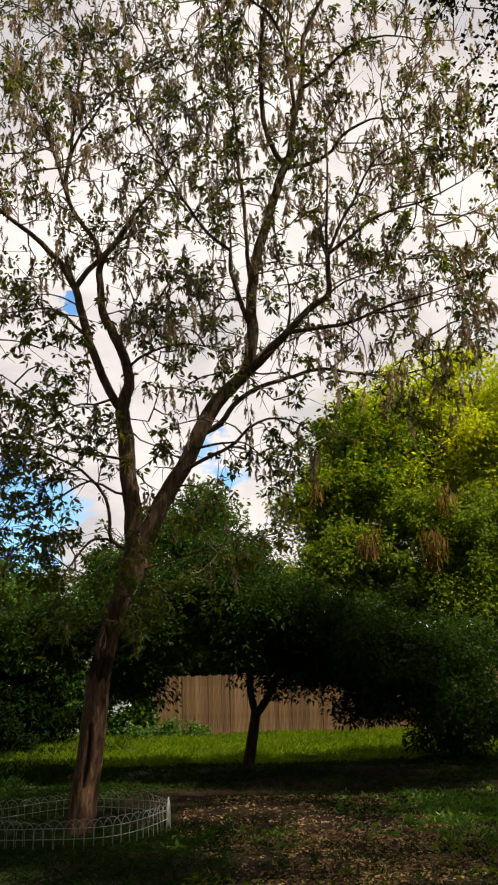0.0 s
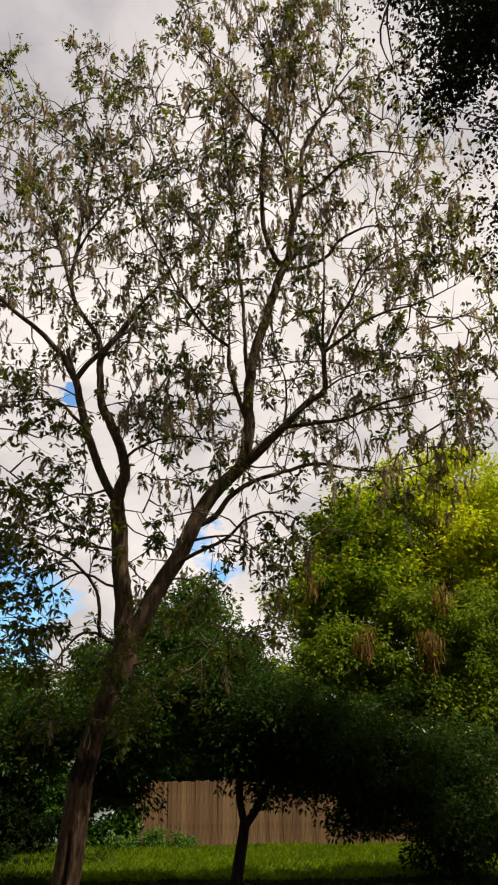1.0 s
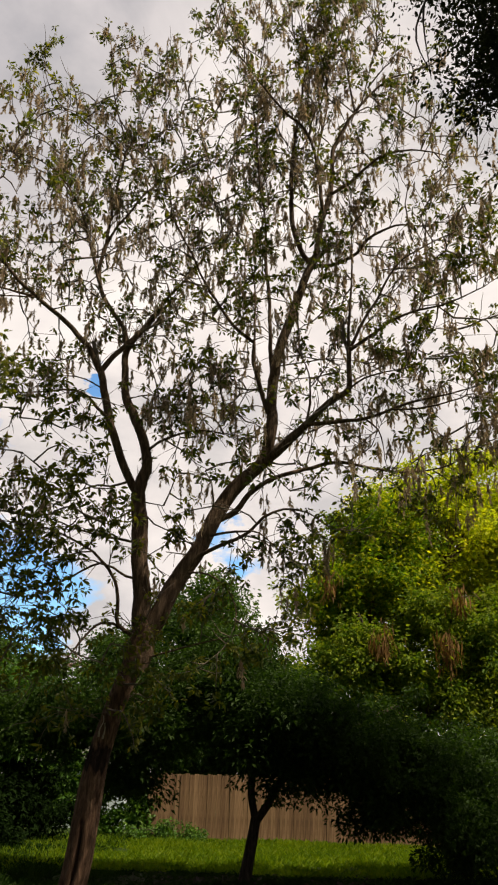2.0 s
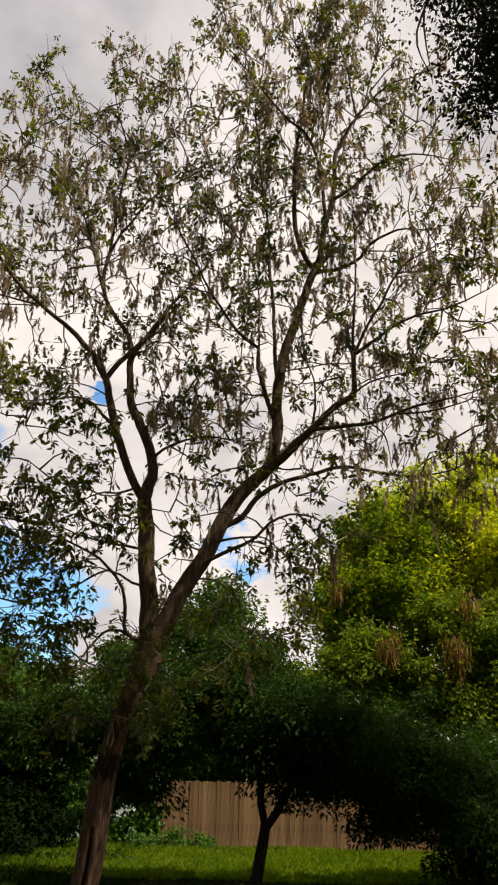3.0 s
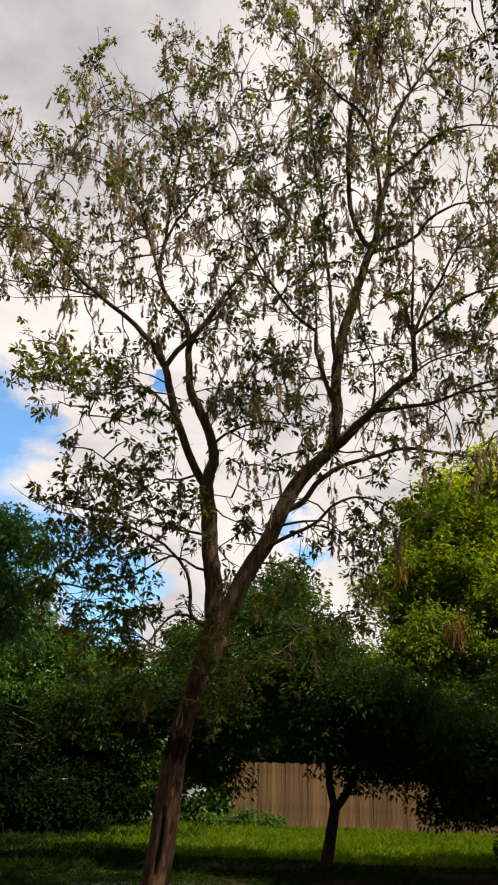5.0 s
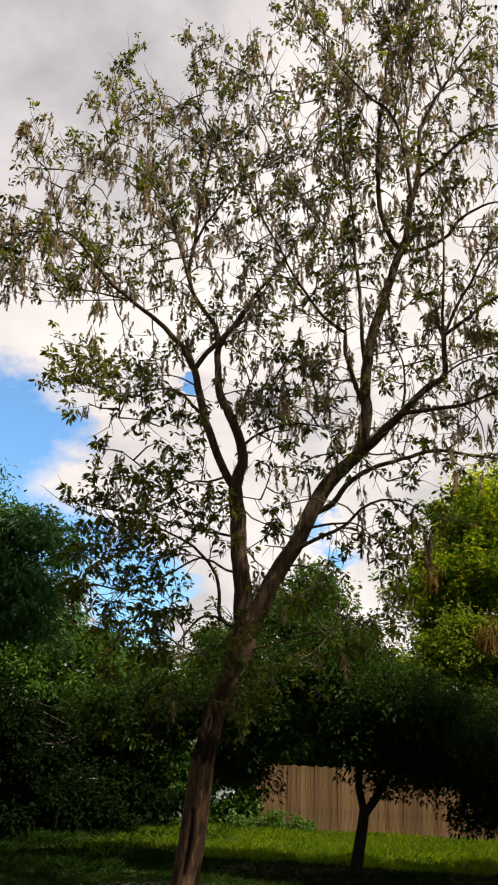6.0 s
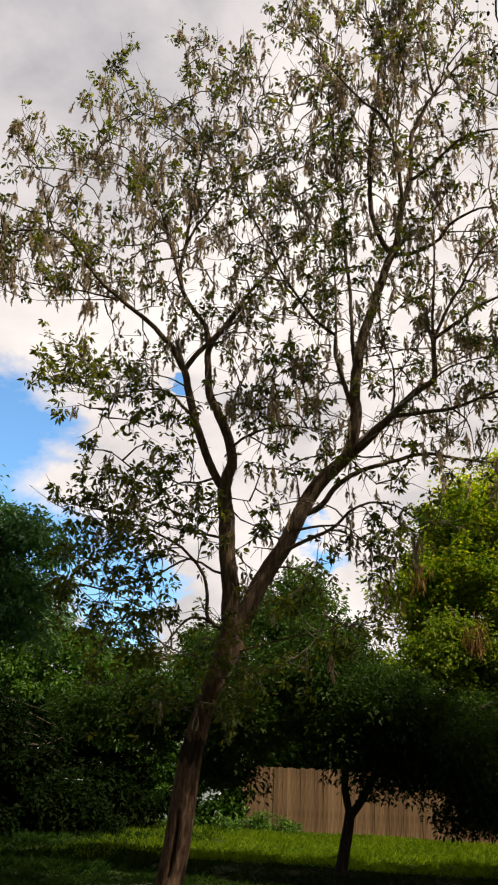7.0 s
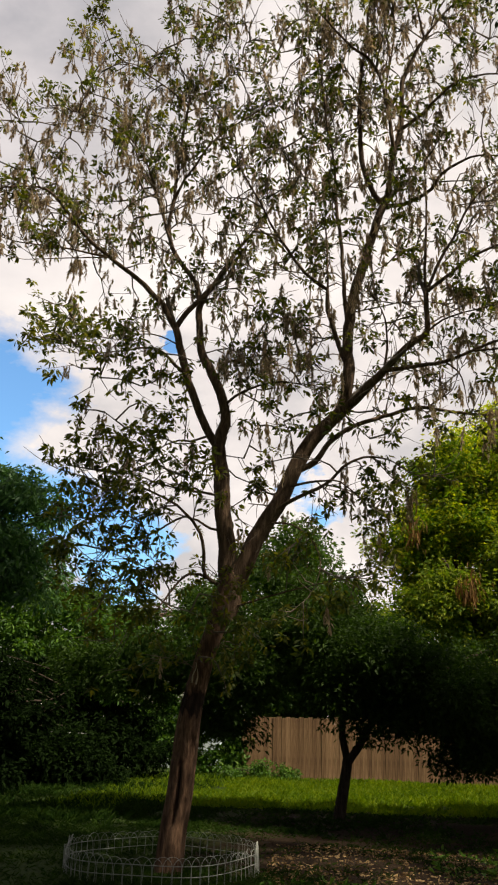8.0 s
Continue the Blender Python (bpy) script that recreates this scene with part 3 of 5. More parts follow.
limb("limb", 0.0851, 0.0648, (-0.03, 9.79, 5.68), (0.07, 9.81, 6), (0.13, 9.84, 6.37), (0.09, 9.87, 6.75), (0.14, 9.9, 7.21), (0.25, 9.93, 7.72), (0.41, 9.97, 8.29), (0.56, 10.01, 8.81), (0.7, 10.04, 9.28), bare=0.85, sides=16)
limb("limb", 0.0463, 0.0111, (0.68, 10.04, 9.23), (0.53, 10.04, 9.6), (0.42, 10.03, 9.99), (0.4, 10.03, 10.58), (0.4, 10.02, 11.2), (0.45, 10.01, 11.84), (0.55, 10.01, 12.5), (0.59, 10, 13.22), (0.66, 10, 13.94), (0.59, 9.99, 14.78), bare=0.25, green=0.4, sides=12)
limb("limb", 0.0592, 0.012, (0.72, 10.04, 9.23), (0.83, 10.02, 9.7), (0.9, 10.01, 10.19), (1.02, 9.99, 10.61), (1.08, 9.98, 11.04), (1.1, 9.96, 11.68), (1.18, 9.95, 11.93), (1.35, 9.94, 12.34), (1.54, 9.93, 12.67), (1.79, 9.93, 13.06), (2.11, 9.91, 13.38), (2.42, 9.9, 13.51), bare=0.35, green=0.4, sides=12)
limb("limb", 0.0333, 0.0083, (0.9, 9.99, 10.26), (0.87, 9.95, 10.54), (0.83, 9.91, 10.98), (0.76, 9.85, 11.4), (0.68, 9.81, 11.76), (0.53, 9.77, 12.09), (0.33, 9.74, 12.25), (0.09, 9.69, 12.54), (-0.2, 9.64, 12.95), (-0.5, 9.57, 13.41), (-0.75, 9.53, 13.79), bare=0.3, green=0.4)
limb("limb", 0.0139, 0.0056, (-0.31, 9.53, 13.56), (-0.51, 9.49, 13.76), (-0.69, 9.46, 14.01), (-0.85, 9.43, 14.34), (-0.99, 9.39, 14.7), (-1.07, 9.34, 15.18), bare=0.1, green=0.5)
limb("limb", 0.0389, 0.0093, (0.76, 10.04, 9.26), (1.01, 9.96, 9.23), (1.2, 9.9, 9.28), (1.42, 9.81, 9.36), (1.57, 9.73, 9.56), (1.81, 9.65, 9.68), (2.11, 9.55, 9.72), (2.42, 9.44, 9.62), bare=0.2, green=0.4)
limb("limb", 0.0315, 0.0074, (1.09, 9.99, 10.75), (1.35, 9.91, 10.93), (1.6, 9.81, 11.16), (1.89, 9.73, 11.35), (2.12, 9.67, 11.38), (2.51, 9.56, 11.31), (2.93, 9.44, 11.08), bare=0.3, green=0.35)
limb("limb", 0.0185, 0.0065, (0.83, 9.99, 11.12), (0.84, 10.04, 11.72), (0.92, 10.09, 12.39), (0.88, 10.16, 13.24), (0.86, 10.21, 14.04), (0.78, 10.27, 14.93), bare=0.2, green=0.35)
limb("limb", 0.0185, 0.0065, (0.58, 10.08, 12.35), (0.67, 10.15, 13.06), (0.71, 10.22, 13.93), (0.59, 10.27, 14.49), (0.43, 10.31, 14.98), (0.38, 10.38, 15.89), (0.32, 10.45, 16.95), bare=0.2, green=0.4)
limb("limb", 0.0204, 0.0065, (1.47, 9.9, 12.54), (1.43, 9.9, 13.11), (1.37, 9.9, 13.73), (1.25, 9.9, 14.37), (1.21, 9.9, 15.23), (1.3, 9.9, 16.34), bare=0.2, green=0.4)
limb("limb", 0.013, 0.0056, (1.56, 9.9, 12.75), (1.79, 9.86, 13.5), (1.92, 9.82, 14.09), (2.07, 9.8, 14.46), (2, 9.77, 15.39), (2.12, 9.71, 16.59), bare=0.2, green=0.5)
limb("limb", 0.0148, 0.0056, (0.93, 9.99, 11.83), (1.03, 10.01, 12.87), (1, 10.03, 13.74), (0.92, 10.05, 14.57), (1.1, 10.06, 15.63), (1.06, 10.08, 16.78), bare=0.2, green=0.4)
limb("limb", 0.0166, 0.0056, (-0.14, 9.8, 10.58), (-0.19, 9.81, 11.18), (-0.26, 9.83, 11.99), (-0.31, 9.85, 12.76), (-0.23, 9.86, 13.38), (-0.15, 9.88, 14.36), (-0.13, 9.9, 15.41), bare=0.3, green=0.4)
limb("limb", 0.013, 0.0056, (0.61, 10.18, 12.52), (0.89, 10.22, 13.02), (1.04, 10.29, 13.87), (1.2, 10.34, 14.69), (1.59, 10.39, 15.19), (1.79, 10.45, 16.18), bare=0.2, green=0.4)
limb("limb", 0.037, 0.0083, (0.06, 9.92, 6.38), (-0.01, 9.86, 6.68), (-0.1, 9.8, 7), (-0.17, 9.74, 7.28), (-0.18, 9.68, 7.62), (-0.3, 9.65, 7.71), (-0.49, 9.6, 7.87), (-0.66, 9.56, 8.09), (-0.79, 9.51, 8.28), (-1.04, 9.43, 8.69), (-1.3, 9.32, 9.2), (-1.51, 9.25, 9.6), bare=0.45, green=0.4)
limb("limb", 0.0166, 0.0065, (-0.18, 9.67, 7.56), (-0.19, 9.71, 8.05), (-0.2, 9.76, 8.65), (-0.31, 9.81, 9.23), (-0.47, 9.85, 9.67), (-0.77, 9.9, 10.17), bare=0.3, green=0.4)
limb("limb", 0.0352, 0.0093, (0.11, 9.94, 6.91), (0.08, 9.97, 7.4), (0.07, 9.99, 7.82), (0.06, 10.01, 8.23), (0.04, 10.02, 8.57), (-0.02, 10.05, 9.12), (-0.05, 10.06, 9.71), (-0.07, 10.09, 10.32), (-0.13, 10.11, 10.93), (-0.23, 10.13, 11.49), (-0.26, 10.16, 12.17), (-0.31, 10.18, 12.82), bare=0.4, green=0.4)
limb("limb", 0.013, 0.0046, (-0.09, 9.99, 10.47), (0.08, 9.91, 10.58), (0.25, 9.85, 10.58), (0.32, 9.8, 10.66), bare=0.2, green=0.5)
limb("limb", 0.0703, 0.0481, (0.02, 9.79, 5.71), (0.19, 9.65, 5.81), (0.39, 9.49, 5.96), (0.56, 9.34, 6.09), bare=2.0, sides=14)
limb("limb", 0.0481, 0.0315, (0.56, 9.34, 6.07), (0.77, 9.27, 6.32), (0.96, 9.21, 6.47), (1.12, 9.18, 6.57), (1.14, 9.11, 6.88), (1.14, 9.07, 7.11), bare=2.0, sides=12)
limb("limb", 0.0222, 0.0074, (1.14, 9.07, 7.08), (1.16, 9.02, 7.56), (1.2, 8.97, 8.09), (1.22, 8.93, 8.66), (1.21, 8.88, 9.23), bare=0.3, green=0.4)
limb("limb", 0.0278, 0.0074, (1.16, 9.07, 7.08), (1.41, 8.94, 7.26), (1.66, 8.83, 7.42), (1.94, 8.71, 7.5), (2.17, 8.62, 7.52), (2.33, 8.56, 7.53), (2.59, 8.45, 7.6), (2.88, 8.33, 7.69), bare=0.3, green=0.6)
limb("limb", 0.024, 0.0065, (1.16, 9.07, 7.13), (1.35, 8.97, 7.55), (1.53, 8.91, 7.84), (1.69, 8.84, 8.15), (1.87, 8.79, 8.42), (2.12, 8.73, 8.58), (2.38, 8.67, 8.72), (2.69, 8.6, 8.84), bare=0.3, green=0.35)
limb("limb", 0.0333, 0.0093, (0.58, 9.34, 6.1), (0.81, 9.26, 6.09), (1.06, 9.18, 6.08), (1.32, 9.08, 6.06), (1.54, 9, 6.1), (1.8, 8.9, 6.18), (2.03, 8.81, 6.21), (2.28, 8.7, 6.22), (2.53, 8.6, 6.27), bare=0.35, green=0.5)
limb("limb", 0.0148, 0.0056, (1.68, 8.88, 5.91), (1.97, 8.77, 6.07), (2.39, 8.63, 6.12), (2.55, 8.57, 6.18), (2.6, 8.5, 6.38), (2.78, 8.42, 6.55), bare=0.35, green=0.4)
limb("limb", 0.0139, 0.0046, (1.33, 9.16, 6.08), (1.5, 9.12, 5.93), (1.55, 9.09, 5.72), (1.56, 9.07, 5.49), bare=0.3, green=0.3)
limb("limb", 0.0194, 0.0056, (0.56, 9.44, 6.11), (0.6, 9.36, 6.4), (0.61, 9.31, 6.65), (0.6, 9.26, 6.84), (0.52, 9.2, 7.05), (0.4, 9.16, 7.21), bare=0.4, green=0.5)
limb("limb", 0.0148, 0.0046, (1.13, 9.16, 6.58), (1.34, 9.07, 6.68), (1.64, 8.97, 6.74), (1.86, 8.89, 6.74), (2.14, 8.79, 6.84), bare=0.3, green=0.4)
limb("limb", 0.012, 0.0046, (0.24, 9.9, 7.28), (0.56, 9.8, 7.34), (0.88, 9.7, 7.35), (1.2, 9.61, 7.29), (1.44, 9.54, 7.18), (1.73, 9.44, 6.96), bare=0.4, green=0.4)
limb("limb", 0.0444, 0.0102, (-0.48, 9.71, 4.66), (-0.37, 9.78, 4.99), (-0.19, 9.82, 5.25), (-0.03, 9.87, 5.42), (0.17, 9.91, 5.55), (0.41, 9.95, 5.66), (0.61, 9.99, 5.73), (0.93, 10.05, 5.84), (1.11, 10.07, 5.88), (1.35, 10.12, 5.84), (1.67, 10.18, 5.8), (2.01, 10.24, 5.8), (2.34, 10.3, 5.85), (2.74, 10.36, 5.96), bare=0.4, green=0.6)
limb("limb", 0.013, 0.0046, (2.22, 10.27, 5.84), (2.28, 10.23, 6.01), (2.49, 10.18, 6.1), (2.87, 10.08, 6.1), bare=0.3, green=0.3)
limb("limb", 0.0148, 0.0056, (1.18, 10.08, 5.88), (1.35, 9.98, 5.93), (1.52, 9.87, 6.02), (1.56, 9.8, 6.11), bare=0.3, green=0.6)
limb("limb", 0.0296, 0.0065, (-0.92, 9.64, 4.19), (-0.63, 9.54, 4.38), (-0.37, 9.46, 4.47), (-0.18, 9.4, 4.57), (0, 9.32, 4.74), (0.25, 9.25, 4.83), (0.56, 9.15, 4.76), (0.8, 9.07, 4.56), bare=0.35, rich=0.8, green=0.8)
limb("limb", 0.0204, 0.0056, (-0.73, 9.62, 4.57), (-0.47, 9.47, 4.58), (-0.25, 9.34, 4.56), (-0.05, 9.23, 4.5), (0.17, 9.07, 4.27), bare=0.4, rich=0.8, green=0.9)
limb("limb", 0.0148, 0.0046, (-1, 9.62, 4.1), (-0.69, 9.45, 4.01), (-0.43, 9.28, 3.79), (-0.31, 9.09, 3.48), (-0.32, 8.97, 3.26), bare=0.4, rich=0.7, green=0.9)
limb("limb", 0.0148, 0.0046, (-1.38, 9.62, 2.89), (-1.09, 9.5, 3.07), (-0.74, 9.37, 3.15), (-0.32, 9.21, 3.22), (0.08, 9.07, 3.26), bare=0.4, rich=0.8, green=0.95)


# parts of the crown: centre, reach, number of long shoots, share of leaves against seeds
CROWN = []


def mass(x, y, z, rx, ry, rz, shoots, green):
    """A part of the crown to fill: centre, radii, how many shoots, and the share that bears leaves instead of seeds."""
    CROWN.append((x, y, z, rx, ry, rz, shoots, green))


mass(-2.87, 9.71, 10.2, 2.13, 1.39, 3.15, 221, 0.4)
mass(1.11, 10.27, 11.59, 2.31, 1.48, 4.53, 128, 0.36)
mass(-0.65, 9.99, 9.55, 1.2, 1.2, 3.33, 196, 0.55)
mass(-0.83, 9.8, 12.15, 1.02, 1.11, 2.22, 68, 0.4)
mass(-0.83, 9.71, 8.91, 1.11, 1.11, 2.04, 60, 0.5)
mass(1.85, 9.8, 7.15, 1.94, 1.39, 1.85, 37, 0.5)
mass(3.05, 9.44, 9.19, 1.11, 1.11, 2.41, 48, 0.45)
mass(2.78, 9.62, 11.78, 0.93, 1.11, 1.67, 34, 0.3)
mass(-2.78, 8.88, 4.93, 1.29, 1.11, 1.29, 18, 0.92)
mass(-0.56, 9.71, 6.41, 1.48, 1.11, 1.48, 48, 0.5)
mass(0.09, 9.44, 4.47, 0.93, 0.74, 0.65, 7, 0.85)
mass(-4.72, 8.51, 8.82, 0.83, 0.74, 1.11, 31, 0.3)
mass(-3.61, 8.6, 6.5, 0.83, 0.74, 0.74, 12, 0.8)
mass(-1.67, 9.11, 2.66, 0.51, 0.23, 0.51, 42, 1)
mass(-1.16, 9.9, 4.65, 0.46, 0.46, 0.93, 20, 0.7)
mass(-2.5, 8.79, 5.48, 1.11, 0.74, 0.74, 7, 0.9)
mass(0.74, 11.65, 8.91, 1.85, 0.83, 2.31, 15, 0.4)
mass(-2.5, 8.88, 3.17, 0.74, 0.56, 0.56, 11, 0.95)
mass(-2.78, 8.88, 4.01, 1.11, 0.74, 0.83, 18, 0.95)
mass(-3.74, 9.6, 12.9, 0.4, 0.4, 0.45, 9, 0.6)
mass(-2.74, 9.9, 14.1, 0.4, 0.4, 0.45, 9, 0.6)
mass(-2, 10, 13.9, 0.4, 0.4, 0.4, 8, 0.65)
mass(-1.29, 10, 14.7, 0.4, 0.4, 0.45, 9, 0.6)
mass(-3.6, 9.2, 10.9, 0.5, 0.4, 0.5, 9, 0.65)
mass(-4, 8.9, 10, 0.45, 0.4, 0.5, 9, 0.65)
mass(-0.53, 9.8, 15, 0.4, 0.4, 0.45, 8, 0.6)
mass(-1.07, 9.6, 15.9, 0.35, 0.4, 0.4, 7, 0.6)
mass(0.43, 9.9, 16.5, 0.4, 0.4, 0.4, 7, 0.6)
mass(2.08, 9.8, 16.7, 0.4, 0.4, 0.4, 6, 0.6)
mass(1.82, 9, 7.17, 0.32, 0.3, 0.35, 14, 1)
mass(-3.74, 9, 6.93, 0.4, 0.4, 0.4, 10, 0.8)
mass(-3.42, 8.9, 5.74, 0.4, 0.4, 0.4, 10, 0.9)
mass(-2.02, 9.6, 6.64, 0.3, 0.3, 0.3, 7, 0.7)
mass(0.55, 9.7, 5.27, 0.4, 0.4, 0.4, 10, 0.7)
mass(-2.07, 9.3, 4.98, 0.35, 0.35, 0.35, 8, 0.8)
mass(-0.98, 9.6, 5.39, 0.35, 0.35, 0.35, 7, 0.7)


def rosette(seed):
    """A tuft of stalked leaves round the end of a twig."""
    rng = np.random.default_rng(seed)
    n = rng.integers(9, 16)
    around = unit(rng.normal(0, 1, (n, 3)) * np.array([1, 1, 0.55]) + np.array([0, 0, -0.15]))
    L = rng.uniform(0.052, 0.1, n)
    return blades(around * rng.uniform(0.006, 0.04, (n, 1)), around + np.array([0, 0, -0.25]), L, L * rng.uniform(0.34, 0.44, n), 0.2, 0.22, seed, True, 0.5)


def seed_bunch(seed):
    """Winged seeds hanging along one drooping stalk."""
    rng = np.random.default_rng(seed)
    n = rng.integers(26, 44)
    drop = rng.uniform(0.14, 0.32)
    t = np.append(0, rng.uniform(0.05, 1, n))
    lean = rng.normal(0, 0.14, 2)
    at = np.stack([lean[0] * drop * t, lean[1] * drop * t, -drop * t], 1)
    way = rng.normal(0, 0.45, (n + 1, 3)) * np.sin(np.pi * np.clip(t, 0.15, 0.9))[:, None]
    way[0] = (lean[0], lean[1], 0)
    way[:, 2] = -1
    L = np.append(drop, rng.uniform(0.05, 0.095, n))
    W = np.append(0.008, L[1:] * 0.25)
    return blades(at, way, L, W, 0.15, 0.0, seed, False)


def hang(name, rest, spots, shapes, mat, label, rest_label, seed, tilt):
    """Sprays at the twig ends: those that hang nearest to the lawn's open side are parts, the others one joined rest."""
    rng = np.random.default_rng(seed)
    spots = np.array(spots)
    spots = spots[np.argsort(spots[:, 1])]
    meshes = [mesh_from(name, v, f, mat) for v, f in shapes]
    pieces = []
    for k, p in enumerate(spots):
        which, size = rng.integers(len(shapes)), rng.uniform(0.8, 1.2)
        turn = Euler((rng.normal(0, tilt), rng.normal(0, tilt), rng.uniform(0, 6.28)))
        if k < 300:
            ob = put(name, meshes[which], tree, label, loc=p)
            ob.rotation_euler, ob.scale = turn, (size, size, size)
        else:
            v, f = shapes[which]
            pieces.append((v @ (np.array(turn.to_matrix()).T * size) + p, f))
    put(rest, mesh_from(rest, *joined(pieces), mat), tree, rest_label, "stuff")


def grow_crown():
    """Shoots from the limbs, twigs from the shoots, and on the twigs leaves and hanging seed clusters."""
    rng = np.random.default_rng(11)
    BOUGHS.append((STEM[0], 0.05, 1.3, 1.0, 0.012))
    twigs = Tubes()
    leaf_at, seed_at = [], []
    thick = np.vstack([line[::2] for line, *_, r_end in BOUGHS if r_end > 0.025])

    def shoot(start, way, length, r, bend_up, steps=5):
        pts, d = [start], unit(way)
        for k in range(steps):
            d = unit(d + rng.normal(0, 0.16, 3) + np.array([0, 0, bend_up / steps]))
            pts.append(pts[-1] + d * length / steps)
        pts = np.array(pts)
        twigs.add(pts, r, r * 0.45, 4 if r > 0.009 else 3)
        return pts

    def dress(pts, green):
        """Leaves or a hanging bunch of seeds at the end of one twig, and sometimes half way."""
        for p, often in ((pts[-1], 0.8), (pts[len(pts) // 2], 0.15)):
            if rng.random() > often or np.min(((thick - p) ** 2).sum(1)) < 0.12:
                continue
            if rng.random() < green:
                for _ in range(rng.integers(1, 5)):
                    leaf_at.append(p + rng.normal(0, 0.085, 3))
            else:
                for _ in range(rng.integers(1, 4)):
                    seed_at.append(p + rng.normal(0, 0.045, 3))

    def sprig(pts, green, high, each=2):
        """Side twigs along a shoot, dressed with leaves and seeds; some stay bare."""
        for j in range(1, len(pts)):
            for k in range(each):
                d = unit(pts[j] - pts[j - 1])
                w = unit(d * 0.75 + unit(rng.normal(size=3)) * 0.75 + np.array([0, 0, 0.5 * high - 0.1]))
                bare_one = rng.random() < 0.2 + 0.22 * high
                tw = shoot(pts[j] - d * rng.uniform(0, 0.15), w, rng.uniform(0.22, 0.55) if bare_one else rng.uniform(0.18, 0.5), 0.0068, 0.75 * high - 0.3, 3)
                if not bare_one:
                    dress(tw, green)
        dress(pts, green)

    for line, bare, rich, green, r_end in BOUGHS:
        seg = np.linalg.norm(np.diff(line, axis=0), axis=1)
        s = np.concatenate([[0], np.cumsum(seg)])
        at = bare * s[-1]
        while at < s[-1]:
            i = min(len(line) - 2, int(np.searchsorted(s, at)))
            tan = unit(line[i + 1] - line[i])
            side = unit(np.cross(tan, rng.normal(size=3)))
            high = np.clip((line[i][2] - 5.0) / 5.0, 0, 1)
            way = unit(tan * rng.uniform(0.35, 0.9) + side + np.array([0, 0, 0.25 + 0.45 * high]))
            pts = shoot(line[i], way, rng.uniform(0.4, 1.1), rng.uniform(0.007, 0.012), 0.7 * high - 0.35 * (1 - high))
            sprig(pts, green, high)
            at += rng.uniform(0.3, 0.62) / rich
        tip = shoot(line[-1], line[-1] - line[-2], rng.uniform(0.4, 0.8), max(0.006, r_end), 0.2)
        sprig(tip, green, 1)

    # longer shoots fill the rest of the crown, each from the nearest wood below it
    wood = np.vstack([line[int(len(line) * min(0.9, max(0.1, bare))):] for line, bare, *_ in BOUGHS])
    goals = []
    for cx, cy, cz, rx, ry, rz, n, green in CROWN:
        for _ in range(n):
            q = np.array([cx, cy, cz]) - TREE + unit(rng.normal(size=3)) * rng.random() ** 0.42 * np.array([rx, ry, rz])
            if not goals or np.min(((np.array([g[0] for g in goals]) - q) ** 2).sum(1)) > 0.12:
                goals.append((q, green))
    goals.sort(key=lambda g: np.min(((wood - g[0]) ** 2).sum(1)))
    for q, green in goals:
        gap = wood - q
        k = np.argmin(((gap ** 2).sum(1) + 1.5 * gap[:, 2].clip(-0.3) ** 2) * rng.uniform(1, 1.5, len(wood)))
        length = np.linalg.norm(gap[k])
        if length > 2.6:
            continue
        high = np.clip((q[2] - 5.0) / 5.0, 0, 1)
        mid = (wood[k] + q) / 2 + rng.normal(0, 0.1, 3) * length + np.array([0, 0, 0.08 * length])
        pts = spline([wood[k], mid, q], max(0.22, length / 7))
        pts[1:] += rng.normal(0, 0.02, pts[1:].shape)
        twigs.add(pts, 0.01 + 0.008 * length, 0.007, 5)
        sprig(pts[len(pts) // 3:], green, high)
        wood = np.vstack([wood, pts[1:]])
    put("twigs", twigs.mesh("twigs", M_TWIG), tree, "thin grey-brown twigs", "stuff")
    hang("leaf_spray", "foliage", leaf_at, [rosette(200 + k) for k in range(14)], M_LEAF, "", "tufts of green leaves at the twig ends", 3, 0.5)
    hang("seed_cluster", "seed_clusters", seed_at, [seed_bunch(300 + k) for k in range(14)], M_SEED, "dry tan winged seeds", "dry tan winged seeds in hanging bunches", 5, 0.08)


grow_crown()

# ---------------------------------------------------------------- other trees and shrubs


